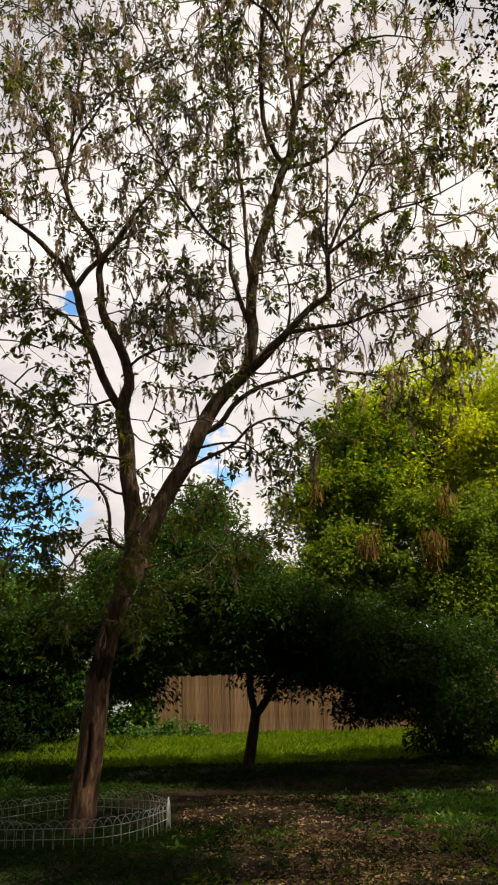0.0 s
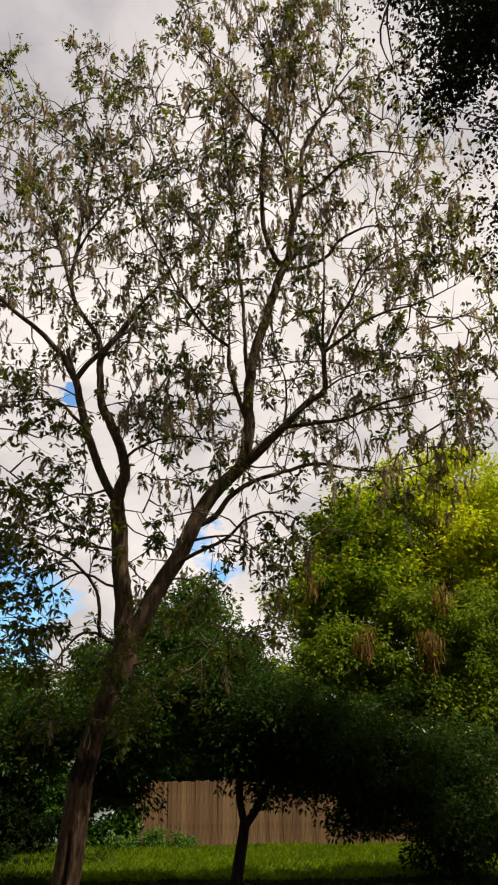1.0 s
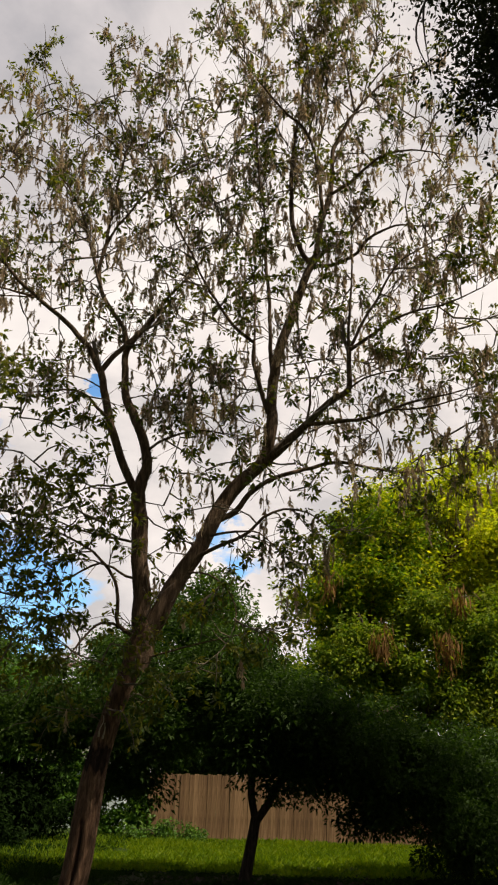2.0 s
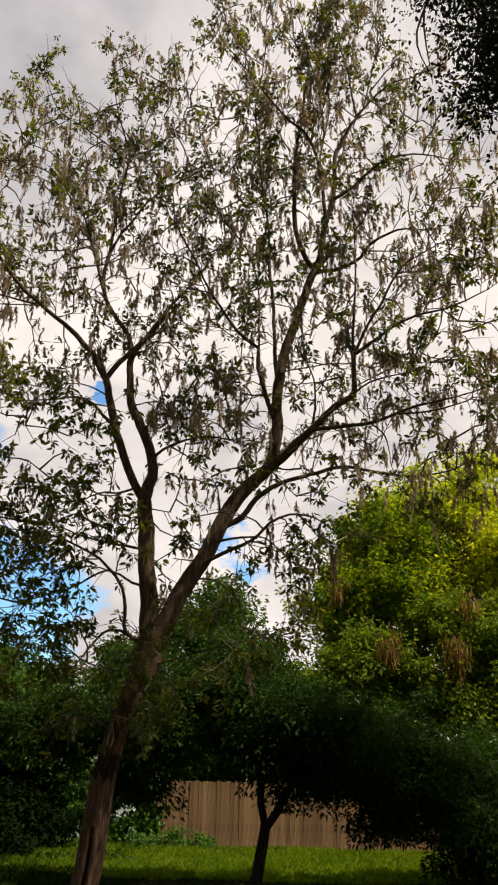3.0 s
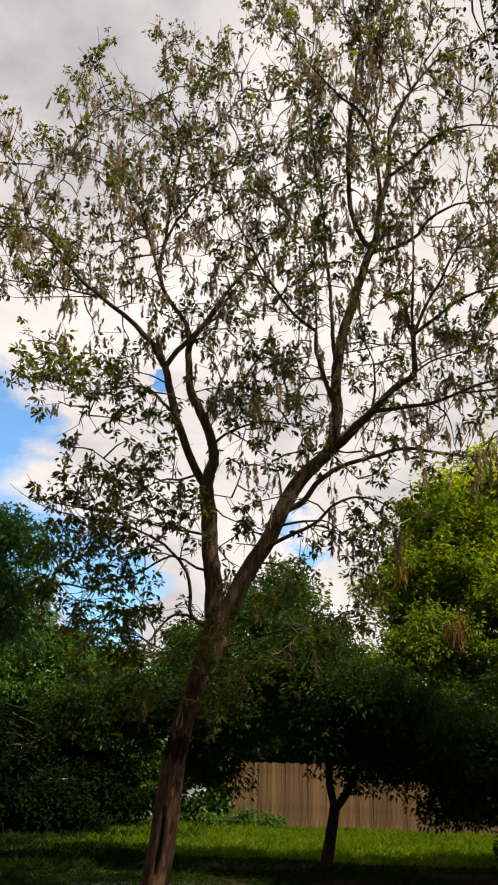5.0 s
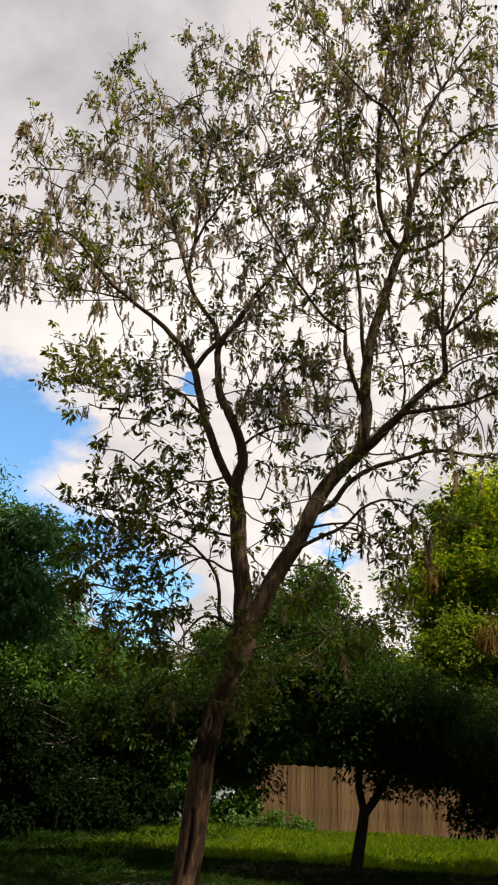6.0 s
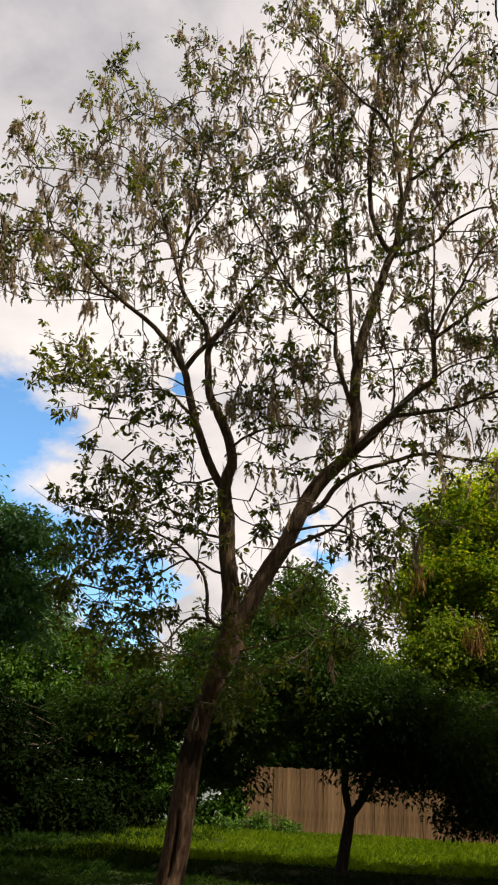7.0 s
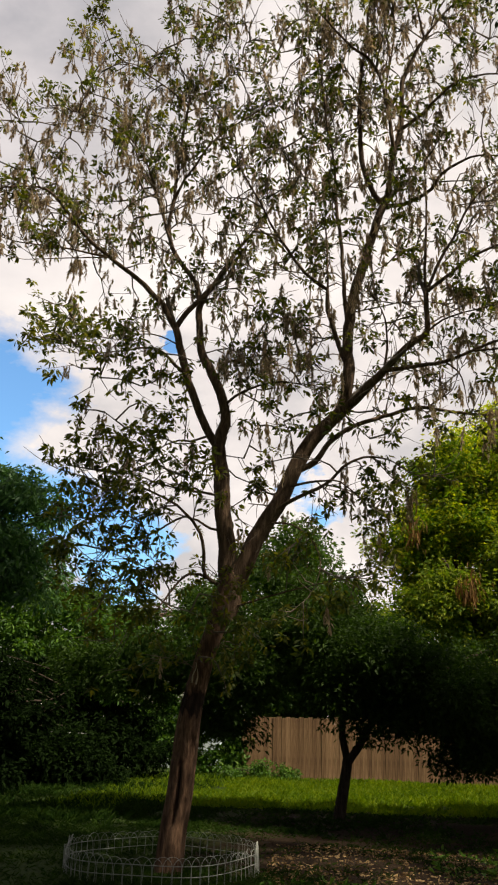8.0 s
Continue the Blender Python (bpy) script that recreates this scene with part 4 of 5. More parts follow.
def bushy(name, base, label, category, stems, crowns, leaf, mat, bark, clump=0.45, per=70, seed=1, group="", branch_every=4, droop=0.25, aspect=0.45, kind="", full=False, flat=0.9, fine=(0, 0.0)):
    """A tree or shrub: stems, branches to its leaf clumps, and clumps of small leaves filling uneven crowns."""
    ob = thing(name, base, label, category, group, kind)
    base = np.array(base)
    rng = np.random.default_rng(seed)
    ends = []
    for k, (r0, r1, *pts) in enumerate(stems):
        line = spline(np.array(pts) - base, 0.15)
        t = Tubes()
        t.add(line, r0, r1, 14, 0.2)
        put("trunk" if k == 0 else "limb", t.mesh("trunk" if k == 0 else "limb", bark), ob)
        ends.append(line)
    ends = np.vstack(ends)
    tubes, centres, sizes = Tubes(), [], []
    for cx, cy, cz, rx, ry, rz, n in crowns:
        k = max(3, n // 5)
        d = unit(rng.normal(size=(k, 3))) * (rng.random((k, 1)) ** 0.4)
        lump = np.array([1 + 0.28 * noise.noise(Vector(q) * 2.1 + Vector((seed, 0, 0))) for q in d])[:, None]
        bough = d * lump * np.array([rx, ry, rz])
        c = np.array([cx, cy, cz]) - base + bough[rng.integers(0, k, n)] + np.clip(rng.normal(0, 0.75, (n, 3)), -1.2, 1.2) * clump * np.array([1.3, 1.3, 0.7])
        centres.append(c)
        for q in c[::branch_every]:
            near = ends[np.argmin(((ends - q) ** 2).sum(1) + 0.6 * (ends[:, 2] - q[2]).clip(0) ** 2)]
            if np.linalg.norm(q - near) > 3.5 + 0.1 * base[1]:
                continue
            if q[2] < near[2] + 0.15 and np.hypot(*(q - near)[:2]) > 0.7:
                continue
            mid = (near + q) / 2 + rng.normal(0, 0.08, 3) * np.linalg.norm(q - near) + np.array([0, 0, 0.1])
            tubes.add(spline([near, mid, q], 0.3), min(0.03, 0.008 + 0.006 * np.linalg.norm(q - near)), 0.004, 4)
    put("branches", tubes.mesh("branches", bark), ob, "", "stuff")
    near = sum(len(q) for q in centres[:fine[0]])
    c = np.vstack(centres)
    if near:
        near -= np.sum(c[:near, 2] + base[2] <= 0.1)
    c = c[c[:, 2] + base[2] > 0.1]
    n = len(c)
    size = clump * rng.uniform(0.55, 1.3, n)
    at = np.repeat(c, per, 0) + np.clip(rng.normal(0, 1, (n * per, 3)), -1.5, 1.5) * np.repeat(size, per)[:, None] * np.array([0.6, 0.6, 0.45])
    keep = at[:, 2] + base[2] > 0.03
    at = at[keep]
    m = len(at)
    out = unit(at - np.repeat(c, per, 0)[keep])
    way = rng.normal(0, 0.7, (m, 3)) + out * 0.8
    way[:, 2] = way[:, 2] * 0.6 - droop
    L = leaf * rng.uniform(0.6, 1.3, m)
    wide = aspect * rng.uniform(0.8, 1.2, m)
    k = near * per
    if k:
        L[:k] *= fine[1] / leaf
        v, f = blades(at[:k], way[:k], L[:k], (L * wide)[:k], 0.2, 0.15, seed, True, flat)
        put("foliage", mesh_from("foliage", v, f, mat), ob, "", "stuff")
    v, f = blades(at[k:], way[k:], L[k:], (L * wide)[k:], 0.2, 0.15, seed, full, flat)
    put("foliage", mesh_from("foliage", v, f, mat), ob, "", "stuff")
    return ob


def dry_fronds(parent, spots, seed):
    """Dead leaves that hang in brown bunches on a tree."""
    rng = np.random.default_rng(seed)
    at = np.vstack([np.array(q) + rng.normal(0, 1, (70, 3)) * np.array([0.22, 0.2, 0.26]) for q in spots])
    way = rng.normal(0, 0.25, at.shape)
    way[:, 2] = -1
    L = rng.uniform(0.25, 0.6, len(at))
    v, f = blades(at - np.array(parent.location), way, L, L * 0.14, 0.2, 0.0, seed, False)
    put("dry_fronds", mesh_from("dry_fronds", v, f, M_DRY), parent, "dead brown hanging leaves", "stuff")


bushy("shade_tree", (-0.17, 15.3, 0), "low dark spreading tree with a slim forked trunk", "tree",
      [(0.115, 0.09, (-0.22, 15.3, -0.05), (-0.12, 15.3, 0.5), (-0.04, 15.3, 1.05)),
       (0.07, 0.05, (-0.04, 15.3, 0.98), (-0.12, 15.3, 1.4), (-0.16, 15.25, 2.0), (-0.6, 15.2, 2.8)),
       (0.075, 0.05, (-0.04, 15.3, 0.98), (0.2, 15.25, 1.3), (0.45, 15.2, 1.7), (1.3, 15.2, 2.4), (2.6, 15.3, 3.0)),
       (0.05, 0.03, (-0.16, 15.25, 2.0), (-1.3, 15.1, 2.5), (-2.8, 15.0, 2.5), (-4.2, 15.0, 2.3))],
      [(-1.4, 15.2, 3.3, 2.5, 2.0, 1.3, 230), (1.2, 15.2, 2.5, 2.0, 2.1, 0.85, 220), (-0.5, 15.2, 3.5, 1.3, 1.6, 0.8, 80), (0.4, 15.2, 3.2, 0.6, 1.0, 0.5, 30), (3.2, 15.2, 1.9, 1.7, 2.0, 0.75, 160)] +
      [(1.5, 14.6, 1.75, 1.0, 0.9, 0.75, 60), (2.7, 14.7, 1.75, 0.8, 0.9, 0.55, 60), (2.1, 14.6, 1.4, 0.35, 0.4, 0.35, 26), (-3.3, 15.0, 2.5, 0.8, 1.0, 0.7, 50), (-1.9, 14.6, 2.4, 1.1, 0.9, 0.35, 60), (0.8, 14.6, 1.9, 0.45, 0.6, 0.35, 24), (-4.2, 15.6, 2.6, 1.2, 1.4, 0.7, 120), (-2.35, 14.8, 1.6, 0.16, 0.3, 0.42, 26), (1.9, 14.8, 1.38, 0.4, 0.4, 0.3, 26), (0.4, 13.9, 2.5, 1.0, 0.5, 0.6, 60)],
      0.092, M_DARKLEAF, M_DARKBARK, 0.3, 120, 21, branch_every=9, flat=1.2)
bushy("shade_tree", (4.05, 17.0, 0), "dark low tree with branches hanging near the ground", "tree",
      [(0.16, 0.1, (4.05, 17.0, -0.05), (4.1, 17, 0.8), (4.2, 17, 2.0)), (0.08, 0.04, (4.15, 17, 1.2), (4.6, 16.8, 1.8), (5.2, 16.6, 2.3))],
      [(3.95, 16.8, 1.9, 1.0, 1.5, 0.8, 150), (3.95, 16.3, 0.85, 0.45, 0.7, 0.6, 80), (4.5, 16.5, 0.8, 0.3, 0.6, 0.55, 50)],
      0.1, M_DARKLEAF, M_DARKBARK, 0.34, 115, 22, branch_every=9, flat=1.2)
# this one stands out of view and is added only for its shadow
bushy("shade_tree", (9.0, 13.8, 0), "unseen tree added at the side of the yard to shade the lawn", "tree",
      [(0.16, 0.1, (9.0, 13.8, -0.05), (8.9, 13.8, 1.2), (8.7, 13.8, 2.8)), (0.08, 0.03, (8.8, 13.8, 2.2), (7.4, 13.8, 3.6)), (0.08, 0.03, (8.85, 13.8, 1.8), (10.4, 13.8, 3.6))],
      [(8.0, 13.9, 3.9, 2.0, 1.8, 1.1, 260), (10.4, 14.0, 4.2, 2.0, 2.0, 1.3, 200)],
      0.16, M_DARKLEAF, M_DARKBARK, 0.36, 50, 38, flat=0.8)
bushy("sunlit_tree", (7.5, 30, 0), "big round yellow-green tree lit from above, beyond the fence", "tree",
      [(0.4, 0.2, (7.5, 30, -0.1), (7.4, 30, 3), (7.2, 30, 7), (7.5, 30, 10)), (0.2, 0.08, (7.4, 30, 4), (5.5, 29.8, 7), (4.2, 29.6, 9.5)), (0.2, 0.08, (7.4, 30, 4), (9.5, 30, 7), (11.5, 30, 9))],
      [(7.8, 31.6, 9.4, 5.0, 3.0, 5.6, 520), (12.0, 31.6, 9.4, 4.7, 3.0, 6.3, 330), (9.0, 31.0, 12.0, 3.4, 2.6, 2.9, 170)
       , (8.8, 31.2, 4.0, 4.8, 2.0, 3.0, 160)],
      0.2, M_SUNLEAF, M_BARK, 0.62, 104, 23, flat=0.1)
# less lit left half of the bright crown, split off with darker leaves
olive = bushy("background_tree", (4.3, 28.6, 0), "olive green left half of the bright crown, built as its own tree", "tree",
      [(0.28, 0.12, (4.3, 28.6, -0.1), (4.3, 28.6, 3), (4.1, 28.6, 7), (4.3, 28.6, 9.5))],
      [(4.1, 29.2, 9.4, 2.9, 1.6, 3.7, 300), (3.4, 29.0, 7.8, 1.3, 1.5, 3.0, 140), (4.6, 29.0, 4.2, 2.7, 1.4, 3.0, 120)],
      0.18, M_OLIVELEAF, M_BARK, 0.5, 106, 30, flat=0.2, group="trees behind the fence")
dry_fronds(olive, ((4.03, 26.0, 5.9), (4.1, 26.0, 6.2), (6.28, 26.0, 5.85), (6.2, 26.0, 6.2), (2.4, 26.8, 8.3), (6.9, 26.2, 7.6)), 71)
bushy("background_tree", (5.2, 27.0, 0), "fresh green young tree just behind the fence", "tree",
      [(0.12, 0.06, (5.2, 27.0, -0.1), (5.1, 27.0, 2.6), (4.4, 27.0, 5.0), (3.4, 27.0, 7.2)), (0.08, 0.03, (5.1, 27.0, 2.6), (6.2, 27.0, 5.4), (6.9, 27.0, 7.8)), (0.06, 0.03, (5.6, 27.0, 3.8), (8.0, 27.0, 5.8), (9.4, 27.0, 7.6))],
      [(3.5, 27.0, 5.6, 1.3, 0.7, 1.7, 110), (5.6, 27.2, 7.0, 1.3, 0.6, 1.3, 80), (7.2, 27.0, 5.8, 1.5, 0.7, 1.6, 110), (8.6, 27.4, 7.0, 1.3, 0.7, 1.6, 60), (10.2, 27.0, 5.4, 1.5, 0.7, 1.4, 60), (5.6, 27.0, 4.0, 3.0, 0.6, 1.0, 90), (2.2, 27.0, 4.8, 1.5, 0.7, 1.0, 100), (5.25, 27.0, 5.5, 0.8, 0.6, 0.9, 50), (8.7, 27.0, 3.3, 1.4, 0.6, 1.1, 80)],
      0.17, M_FRESHLEAF, M_DARKBARK, 0.4, 75, 37, flat=0.3, group="trees behind the fence")
bushy("background_tree", (-2.0, 34, 0), "green tree behind the fence", "tree",
      [(0.3, 0.12, (-2, 34, -0.1), (-2, 34, 3), (-1.8, 34, 7))],
      [(-2.7, 34, 8.6, 1.1, 1.5, 1.9, 70), (-2.4, 34, 6.8, 2.7, 2.5, 3.3, 230), (0.2, 34, 5.2, 1.8, 2.5, 1.9, 130), (-1.0, 33, 2.4, 4.2, 1.5, 1.8, 190), (-2.6, 33, 4.4, 3.0, 1.5, 1.3, 130), (1.6, 32, 2.4, 3.6, 1.0, 1.8, 170), (-2.9, 32.6, 2.5, 1.6, 0.7, 0.9, 80)],
      0.22, M_BACKLEAF, M_BARK, 0.6, 65, 24, flat=0.3, group="trees behind the fence")
bushy("background_tree", (-7.5, 33, 0), "green tree behind the fence", "tree",
      [(0.3, 0.12, (-7.5, 33, -0.1), (-7.4, 33, 3), (-7.3, 33, 6))],
      [(-7.0, 33, 4.4, 3.0, 2.5, 3.4, 260), (-11.5, 32, 4.6, 3.5, 2.5, 3.5, 200)],
      0.18, M_BACKLEAF, M_BARK, 0.55, 110, 25, flat=0.5, group="trees behind the fence")
# second stem and last two lobes are unseen, added to block skylight from the left
bushy("leafy_tree", (-8.0, 14, 0), "dark green tree with feathery drooping leaves", "tree",
      [(0.18, 0.08, (-8, 14, -0.1), (-7.9, 14, 2), (-7.5, 13.8, 4.5)), (0.12, 0.05, (-7.9, 14, 1.8), (-9.0, 11, 3.6), (-9.8, 8, 4.6), (-9.6, 3, 5.2))],
      [(-7.7, 13.8, 5.3, 2.1, 1.8, 1.3, 250), (-6.3, 13.6, 5.0, 0.9, 1.2, 1.1, 70), (-9.6, 14, 5.6, 2.4, 2.2, 1.9, 200), (-6.2, 13.5, 4.0, 0.7, 0.8, 0.6, 30), (-10, 8.5, 4.5, 2.8, 4.0, 3.2, 260), (-9.5, 2.5, 5.0, 3.2, 4.0, 3.4, 200)],
      0.15, M_FEATHERLEAF, M_DARKBARK, 0.32, 70, 26, droop=0.6, aspect=0.32)
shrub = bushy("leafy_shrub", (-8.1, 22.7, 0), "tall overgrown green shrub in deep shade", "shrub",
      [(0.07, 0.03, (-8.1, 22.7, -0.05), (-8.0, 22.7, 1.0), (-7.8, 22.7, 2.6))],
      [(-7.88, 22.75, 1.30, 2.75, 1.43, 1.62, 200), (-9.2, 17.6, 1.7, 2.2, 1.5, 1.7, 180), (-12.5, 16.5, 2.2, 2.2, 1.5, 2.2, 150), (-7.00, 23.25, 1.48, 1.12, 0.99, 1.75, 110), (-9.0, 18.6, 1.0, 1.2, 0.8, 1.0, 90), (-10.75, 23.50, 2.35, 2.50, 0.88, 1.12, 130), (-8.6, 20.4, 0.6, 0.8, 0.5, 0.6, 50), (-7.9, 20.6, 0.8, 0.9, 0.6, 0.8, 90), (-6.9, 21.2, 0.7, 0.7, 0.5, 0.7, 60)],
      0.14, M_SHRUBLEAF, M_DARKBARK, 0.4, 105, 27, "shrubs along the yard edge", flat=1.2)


# lit upper part of the shrubbery, built apart with brighter leaves
tall_shrub = bushy("leafy_shrub", (-7.4, 24.2, 0), "tall mid green shrub with pale flower heads", "shrub",
      [(0.06, 0.03, (-7.4, 24.2, -0.05), (-7.4, 24.0, 1.4), (-7.2, 23.6, 3.1)), (0.04, 0.02, (-7.4, 24.1, 0.6), (-9.0, 23.8, 1.9), (-9.7, 23.4, 3.4))],
      [(-7.38, 22.88, 3.35, 1.62, 1.10, 1.50, 140), (-9.75, 22.50, 4.10, 1.88, 1.10, 1.62, 170), (-12.25, 22.00, 4.10, 1.62, 1.10, 1.75, 120), (-5.88, 23.50, 2.60, 0.75, 0.88, 1.00, 40)],
      0.155, M_MIDLEAF, M_DARKBARK, 0.36, 75, 40, "shrubs along the yard edge", flat=0.8)


def blossom(at, seed):
    """A loose head of pale petals on the shrub."""
    rng = np.random.default_rng(seed)
    n = 22
    a = np.linspace(0, 2 * np.pi, n, endpoint=False)
    r = np.where(np.arange(n) % 2 == 0, 0.105, 0.038) * rng.uniform(0.7, 1.3, n)
    rim = np.stack([np.cos(a) * r, -0.02 - rng.uniform(0, 0.05, n), np.sin(a) * r * 0.8], 1)
    v = np.vstack([[0, 0, 0], rim])
    f = np.stack([np.zeros(n, int), 1 + np.arange(n), 1 + (np.arange(n) + 1) % n], 1)
    put("flower_head", mesh_from("flower_head", v, f, M_PETAL), tall_shrub, "pale cream flower head", loc=Vector(at) - tall_shrub.location)


for k, spot in enumerate(((-7.28, 21.94, 3.58), (-7.19, 21.94, 2.60), (-6.38, 22.00, 2.10), (-5.75, 22.44, 2.23), (-5.38, 22.56, 1.97), (-9.88, 21.75, 2.60), (-9.12, 22.00, 3.85))):
    blossom(spot, 60 + k)
bushy("leafy_shrub", (-6.6, 26.4, 0), "mid green shrub at the end of the board fence", "shrub",
      [(0.05, 0.02, (-6.6, 26.4, -0.05), (-6.6, 26.4, 1.0), (-6.5, 26.4, 1.8))],
      [(-5.12, 25.9, 1.2, 0.16, 0.4, 1.0, 40), (-3.68, 25.7, 1.0, 0.16, 0.3, 0.85, 44), (-4.4, 25.8, 0.25, 0.5, 0.3, 0.3, 24), (-4.4, 25.8, 1.75, 0.4, 0.3, 0.25, 16), (-6.15, 25.8, 1.4, 0.3, 0.4, 0.8, 40), (-4.5, 26.0, 2.5, 0.6, 0.4, 0.35, 26), (-6.2, 26.0, 0.9, 0.4, 0.5, 0.9, 26), (-7.1, 26.3, 1.3, 0.8, 0.7, 1.3, 70), (-5.79, 25.8, 1.5, 0.35, 0.4, 1.2, 50)],
      0.17, M_MIDLEAF, M_DARKBARK, 0.26, 42, 29, "shrubs along the yard edge")
OAK_BRANCH_END = [(3.6, 6.1, 10.75, 1.35, 1.2, 1.45, 210), (2.75, 6.0, 9.3, 0.45, 0.6, 0.6, 70), (2.35, 6.1, 10.6, 0.65, 0.6, 0.75, 62), (2.2, 6.1, 11.6, 0.6, 0.6, 0.4, 40), (2.1, 6.0, 8.75, 0.1, 0.3, 0.45, 16), (3.05, 6.0, 7.4, 0.35, 0.5, 0.75, 76), (2.9, 6.0, 6.3, 0.32, 0.5, 0.35, 24)]
# crown lumps out of view, added to keep sun off the ground
OAK_UNSEEN_SHADE = [(7.0, 4.0, 9.5, 3.6, 4.0, 2.6, 330), (10.5, 6.0, 12.5, 4.0, 5.4, 4.6, 620),
             (3.5, -1.5, 9.0, 4.5, 4.5, 1.6, 260), (-2.5, -2.5, 9.0, 4.5, 4.0, 1.6, 240), (3.0, 1.8, 12.5, 3.5, 2.8, 1.6, 220), (5.2, 4.2, 13.5, 2.5, 2.5, 1.8, 150), (8.4, 7.8, 11.5, 2.6, 2.4, 2.2, 170), (10.0, 10.2, 11.5, 2.6, 2.0, 2.4, 300), (13.4, 10.4, 11.5, 2.4, 2.0, 2.4, 200), (7.3, 10.9, 12.2, 1.6, 1.4, 1.2, 190), (3.6, 3.0, 9.6, 2.2, 1.4, 1.0, 130), (4.2, 5.8, 16.4, 2.5, 1.9, 1.7, 250)]
bushy("oak_tree", (9.0, 5.0, 0), "tall near oak with dark leaves on an overhanging branch and an unseen crown added for shade", "tree",
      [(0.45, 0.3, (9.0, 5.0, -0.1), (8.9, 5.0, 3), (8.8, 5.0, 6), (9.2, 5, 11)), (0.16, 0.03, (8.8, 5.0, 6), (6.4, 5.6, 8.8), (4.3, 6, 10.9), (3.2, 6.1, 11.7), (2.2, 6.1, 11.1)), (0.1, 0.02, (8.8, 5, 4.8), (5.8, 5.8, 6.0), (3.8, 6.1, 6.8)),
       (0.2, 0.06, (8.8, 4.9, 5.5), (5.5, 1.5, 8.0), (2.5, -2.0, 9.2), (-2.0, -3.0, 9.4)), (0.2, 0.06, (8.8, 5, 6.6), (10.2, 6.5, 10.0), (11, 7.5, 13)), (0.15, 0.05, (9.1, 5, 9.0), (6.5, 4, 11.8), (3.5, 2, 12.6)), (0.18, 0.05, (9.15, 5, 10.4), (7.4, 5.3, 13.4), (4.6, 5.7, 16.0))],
      OAK_BRANCH_END + OAK_UNSEEN_SHADE,
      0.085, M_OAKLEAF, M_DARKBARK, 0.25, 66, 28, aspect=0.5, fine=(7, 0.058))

# ---------------------------------------------------------------- fence and shed


def wire_part(name, pts, r, mat, parent, sides=5, closed=False, label=""):
    t = Tubes()
    t.add(np.asarray(pts, float), r, r, sides, closed=closed)
    return put(name, t.mesh(name, mat), parent, label)


def box_mesh(name, sx, sy, sz, mat, bevel=0.004):
    bm = bmesh.new()
    bmesh.ops.create_cube(bm, size=1)
    for v in bm.verts:
        v.co = Vector((v.co.x * sx, v.co.y * sy, (v.co.z + 0.5) * sz))
    if bevel:
        bmesh.ops.bevel(bm, geom=list(bm.edges), offset=bevel, segments=1, affect="EDGES")
    me = bpy.data.meshes.new(name)
    bm.to_mesh(me)
    bm.free()
    me.materials.append(mat)
    return me


def build_fence():
    x0, x1, y0, y1 = -3.3, 13.0, 25.6, 24.9
    fence = thing("board_fence", (x0, y0, 0), "brown weathered upright board fence across the yard", "fence", kind="structure")
    rng = random.Random(5)
    kinds = [box_mesh("board", 0.138, 0.02, 1.83 + 0.012 * k, M_BOARD, 0.004) for k in (-2, -1, 0, 1, 2)]
    n = int((x1 - x0) / 0.139)
    for i in range(n):
        s = i / n
        ob = put("board", kinds[rng.randrange(5)], fence, loc=((x1 - x0) * s, (y1 - y0) * s + rng.uniform(-0.004, 0.004), 0.0))
        ob.rotation_euler = (rng.uniform(-0.004, 0.004), rng.uniform(-0.003, 0.003), math.atan2(y1 - y0, x1 - x0) + rng.uniform(-0.012, 0.012))
    for i in range(9):
        put("board", kinds[i % 5], fence, loc=(-0.075 - 0.05 * i, 0.06 + 0.138 * i, 0)).rotation_euler = (0, 0, 1.92)
    for z in (0.35, 1.45):
        put("rail", box_mesh("rail", x1 - x0, 0.04, 0.09, M_BOARD), fence, loc=((x1 - x0) / 2, (y1 - y0) / 2 + 0.035, z)).rotation_euler = (0, 0, math.atan2(y1 - y0, x1 - x0))
    for k in range(7):
        s = k / 6
        put("post", box_mesh("post", 0.09, 0.09, 1.75, M_BOARD), fence, loc=((x1 - x0) * s, (y1 - y0) * s + 0.1, 0))


def build_shed():
    shed = thing("garden_shed", (-6.3, 31, 0), "pale blue-grey shed glimpsed behind leaves", "shed")
    wall = put("wall", box_mesh("wall", 3.0, 2.2, 2.2, M_SHED, 0.01), shed)
    for k in range(11):
        put("siding_board", box_mesh("siding_board", 3.02, 0.02, 0.185, M_SHED, 0.004), wall, loc=(0, -1.108, 0.02 + 0.198 * k))
    bm = bmesh.new()
    vs = [bm.verts.new(p) for p in ((-1.7, -1.35, 2.15), (1.7, -1.35, 2.15), (1.7, 0, 2.9), (-1.7, 0, 2.9), (1.7, 1.35, 2.15), (-1.7, 1.35, 2.15))]
    for q in ((0, 1, 2, 3), (3, 2, 4, 5), (0, 5, 4, 1), (0, 3, 5), (1, 4, 2)):
        bm.faces.new([vs[i] for i in q])
    part("roof", bm, M_ROOF, shed)


def build_rail():
    rail = thing("metal_fence", (-11.5, 20.75, 0), "old galvanised wire fence almost hidden in shrubs", "fence")
    wire_part("top_rail", [(0, 0, 1.3), (2.0, 0.02, 1.3), (4.6, 0.0, 1.26)], 0.012, M_STEEL, rail, 8)
    wire_part("post", [(2.75, 0.9, -0.05), (2.75, 0.5, 0.7), (2.75, 0.03, 1.28)], 0.022, M_STEEL, rail, 8)


build_fence()
build_shed()
build_rail()

# ---------------------------------------------------------------- wire border round the tree


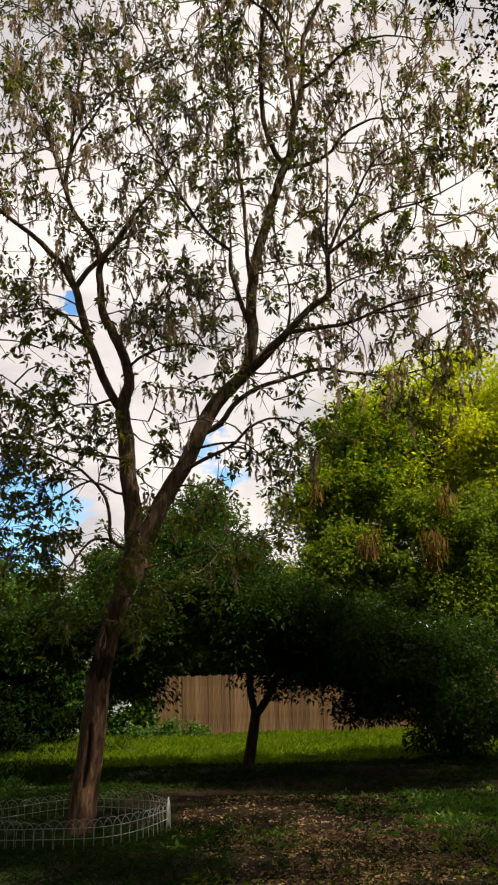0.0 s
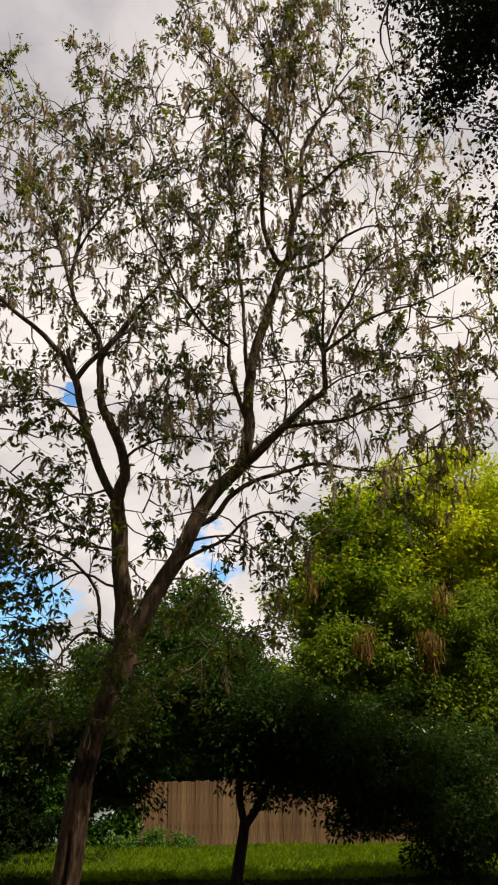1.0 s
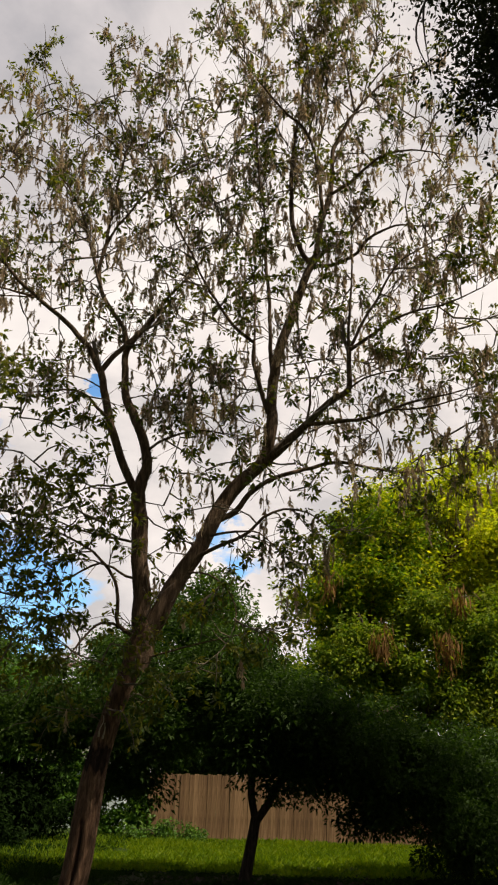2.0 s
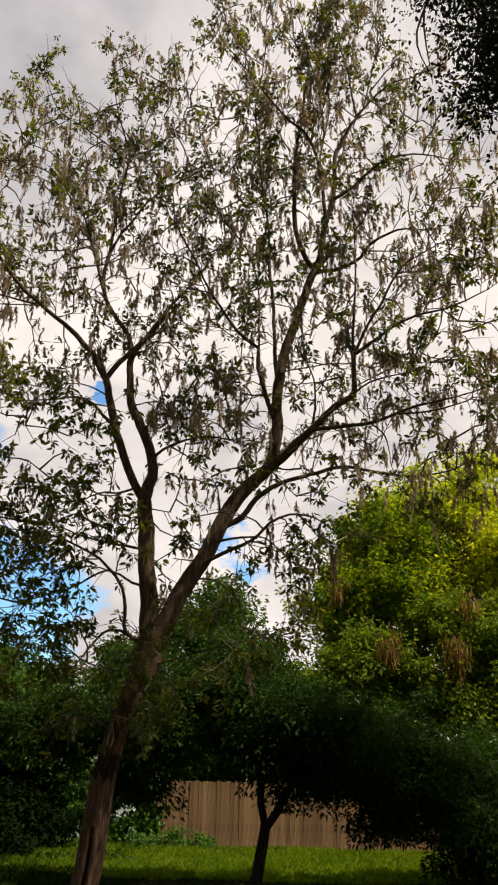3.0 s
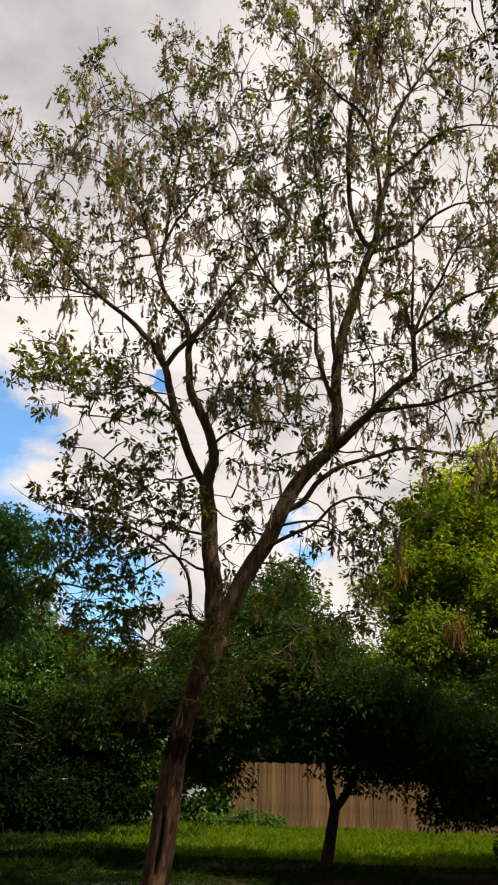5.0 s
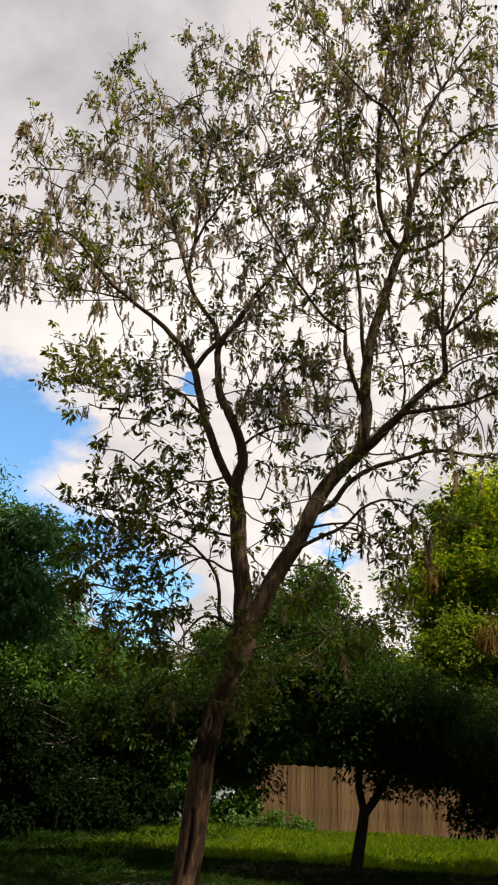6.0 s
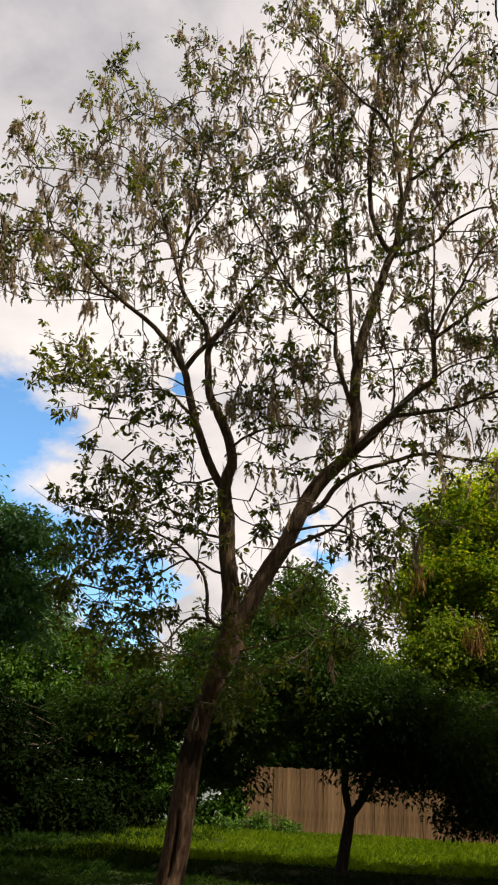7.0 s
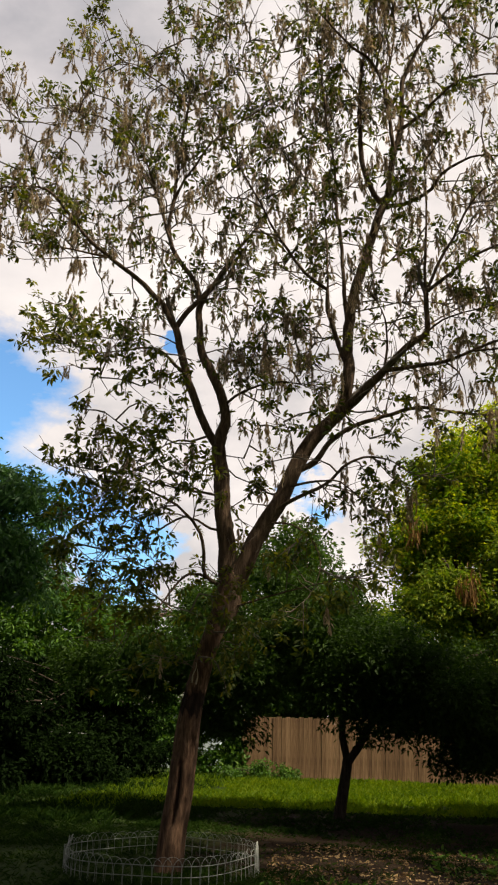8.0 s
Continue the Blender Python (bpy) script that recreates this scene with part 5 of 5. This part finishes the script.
def build_border():
    """Overlapping wire arches pushed into the soil, tied by two long wires; the roll's ends meet in a bundle at each side."""
    cx, cy, rad = -2.2, 9.74, 1.09
    border = thing("garden_border", (cx, cy, 0), "white looped wire garden edging in a ring round the tree", "edging")
    rng = random.Random(8)
    n, h, half = 66, 0.275, 0.1

    def edge(a):
        r = rad * (1 + 0.02 * math.sin(2 * a + 0.5) + 0.015 * math.sin(5 * a))
        return Vector((math.cos(a) * r, math.sin(a) * r, 0))

    hoop = [(-half, 0, -0.06), (-half, 0, h * 0.3), (-half, 0, h - half)]
    hoop += [(-half * math.cos(t), 0, h - half + half * math.sin(t)) for t in (0.3, 0.6, 0.9, 1.2, 1.57, 1.94, 2.24, 2.54, 2.84)]
    hoop += [(half, 0, h - half), (half, 0, h * 0.35), (half, 0, -0.06)]
    t = Tubes()
    t.add(np.array(hoop), 0.0028, 0.0028, 5)
    me = t.mesh("hoop", M_WIRE)
    for i in range(n):
        a = 2 * math.pi * i / n
        ob = put("hoop", me, border, loc=edge(a) + Vector((0, 0, rng.uniform(-0.015, 0.012))))
        ob.rotation_euler = (rng.uniform(-0.07, 0.07), rng.uniform(-0.05, 0.05), a + math.pi / 2 + rng.uniform(-0.08, 0.08))
    for z in (0.1, 0.2):
        wire_part("wire", [edge(2 * math.pi * k / 90) * 1.004 + Vector((0, 0, z + 0.008 * math.sin(k * 0.31))) for k in range(90)], 0.0042, M_WIRE, border, 5, True)
    for a, lean in ((0.02, 0.01), (0.06, 0.0), (0.1, 0.02), (3.1, -0.05), (3.15, -0.08), (3.2, -0.03)):
        p = edge(a) * 1.01
        wire_part("stake", [p + Vector((lean, 0, -0.1)), p + Vector((lean * 0.4, 0, 0.18)), p + Vector((-lean * 0.3, 0, 0.32))], 0.006, M_WIRE, border, 6)


build_border()

# ---------------------------------------------------------------- grass, weeds, litter


def scatter(name, label, mat, regions, length, width, upright, seed, category, tuft=6, flat=False):
    """Blades or leaves over rectangles (x0, x1, y0, y1, count) of the ground, with bare spots."""
    rng = np.random.default_rng(seed)
    at = []
    for x0, x1, y0, y1, n in regions:
        p = np.stack([rng.uniform(x0, x1, n), rng.uniform(y0, y1, n)], 1)
        dens = np.array([noise.noise((x * 0.7, y * 0.7, seed)) for x, y in p])
        p = p[dens > rng.uniform(-0.6, 0.35, n)]
        at.append(np.repeat(p, tuft, 0) + rng.normal(0, 0.05, (len(p) * tuft, 2)))
    p = np.vstack(at)
    z = np.array([0.05 * noise.noise((x * 0.5, y * 0.5, 0)) + 0.022 * noise.noise((x * 2.3, y * 2.3, 4)) for x, y in p])
    n = len(p)
    base = np.stack([p[:, 0], p[:, 1], z + (0.012 if flat else -0.01)], 1)
    way = rng.normal(0, 1, (n, 3))
    way[:, 2] = rng.uniform(-0.05, 0.25, n) if flat else upright
    L = length * rng.uniform(0.5, 1.3, n)
    v, f = blades(base, way, L, width * rng.uniform(0.7, 1.3, n), 0.2, 0.0 if flat else 0.25, seed, False)
    tagged(put(name, mesh_from(name, v, f, mat)), label, category, kind="stuff")


scatter("grass", "rough yellow-green grass in the open yard", M_GRASS, [(-4.6, 12, 16.6, 25.3, 15500), (-6.0, -4.6, 15.5, 25.3, 700)], 0.24, 0.022, 1.5, 31, "grass")
# outside the sunny strip the blades take the shade-darkened colour
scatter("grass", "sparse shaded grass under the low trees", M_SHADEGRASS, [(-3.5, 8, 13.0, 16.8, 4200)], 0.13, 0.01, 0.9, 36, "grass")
scatter("grass", "thin grass in the shade, its colour darkened to suit", M_SHADEGRASS, [(-6, 5, 6.2, 13, 5200), (-6, -0.3, 6.2, 10, 5200), (-9.5, -2.4, 11.0, 16.5, 6000)], 0.1, 0.008, 1.1, 32, "grass")
scatter("weeds", "low broad-leaved weeds", M_WEED, [(1.0, 4.8, 8.8, 12.4, 260), (2.0, 4.6, 9.4, 12.0, 520), (1.6, 3.4, 7.8, 9.6, 90), (-0.9, 0.4, 8.4, 9.6, 30)], 0.13, 0.036, 0.9, 33, "weeds", 8)
scatter("grass", "yellowish tufts of grass among the litter", M_GRASS, [(1.6, 4.2, 6.2, 8.6, 200), (-0.6, 1.0, 6.4, 7.4, 60)], 0.13, 0.01, 1.2, 39, "grass", 5)
scatter("leaf_litter", "dry brown fallen leaves on bare soil", M_LITTER, [(-1.0, 4.5, 9.3, 12.0, 2000), (-0.6, 4, 6.2, 9.3, 5600)], 0.055, 0.02, 0, 34, "litter", 3, True)
scatter("grass", "long grass along the shrubs, toned dark as if shaded", M_SHADEGRASS, [(-10, -3.6, 13.0, 25.3, 4500)], 0.24, 0.02, 1.4, 41, "grass")
scatter("weeds", "bright green weeds along the fence foot", M_LUSH, [(-4.4, -1.5, 24.4, 25.3, 300), (-1.5, 10, 25.0, 25.3, 200)], 0.2, 0.05, 1.1, 35, "weeds", 8)
bushy("weed_clump", (-2.7, 24.9, 0), "knee-high clump of bright green weeds at the fence foot", "weeds",
      [(0.012, 0.006, (-2.7, 24.9, -0.03), (-2.65, 24.9, 0.2), (-2.6, 24.9, 0.4))],
      [(-3.6, 24.9, 0.16, 0.5, 0.3, 0.16, 30), (-2.7, 24.9, 0.26, 0.5, 0.3, 0.24, 40), (-2.0, 24.95, 0.18, 0.45, 0.25, 0.16, 26)],
      0.1, M_LUSH, M_DARKBARK, 0.16, 40, 43)
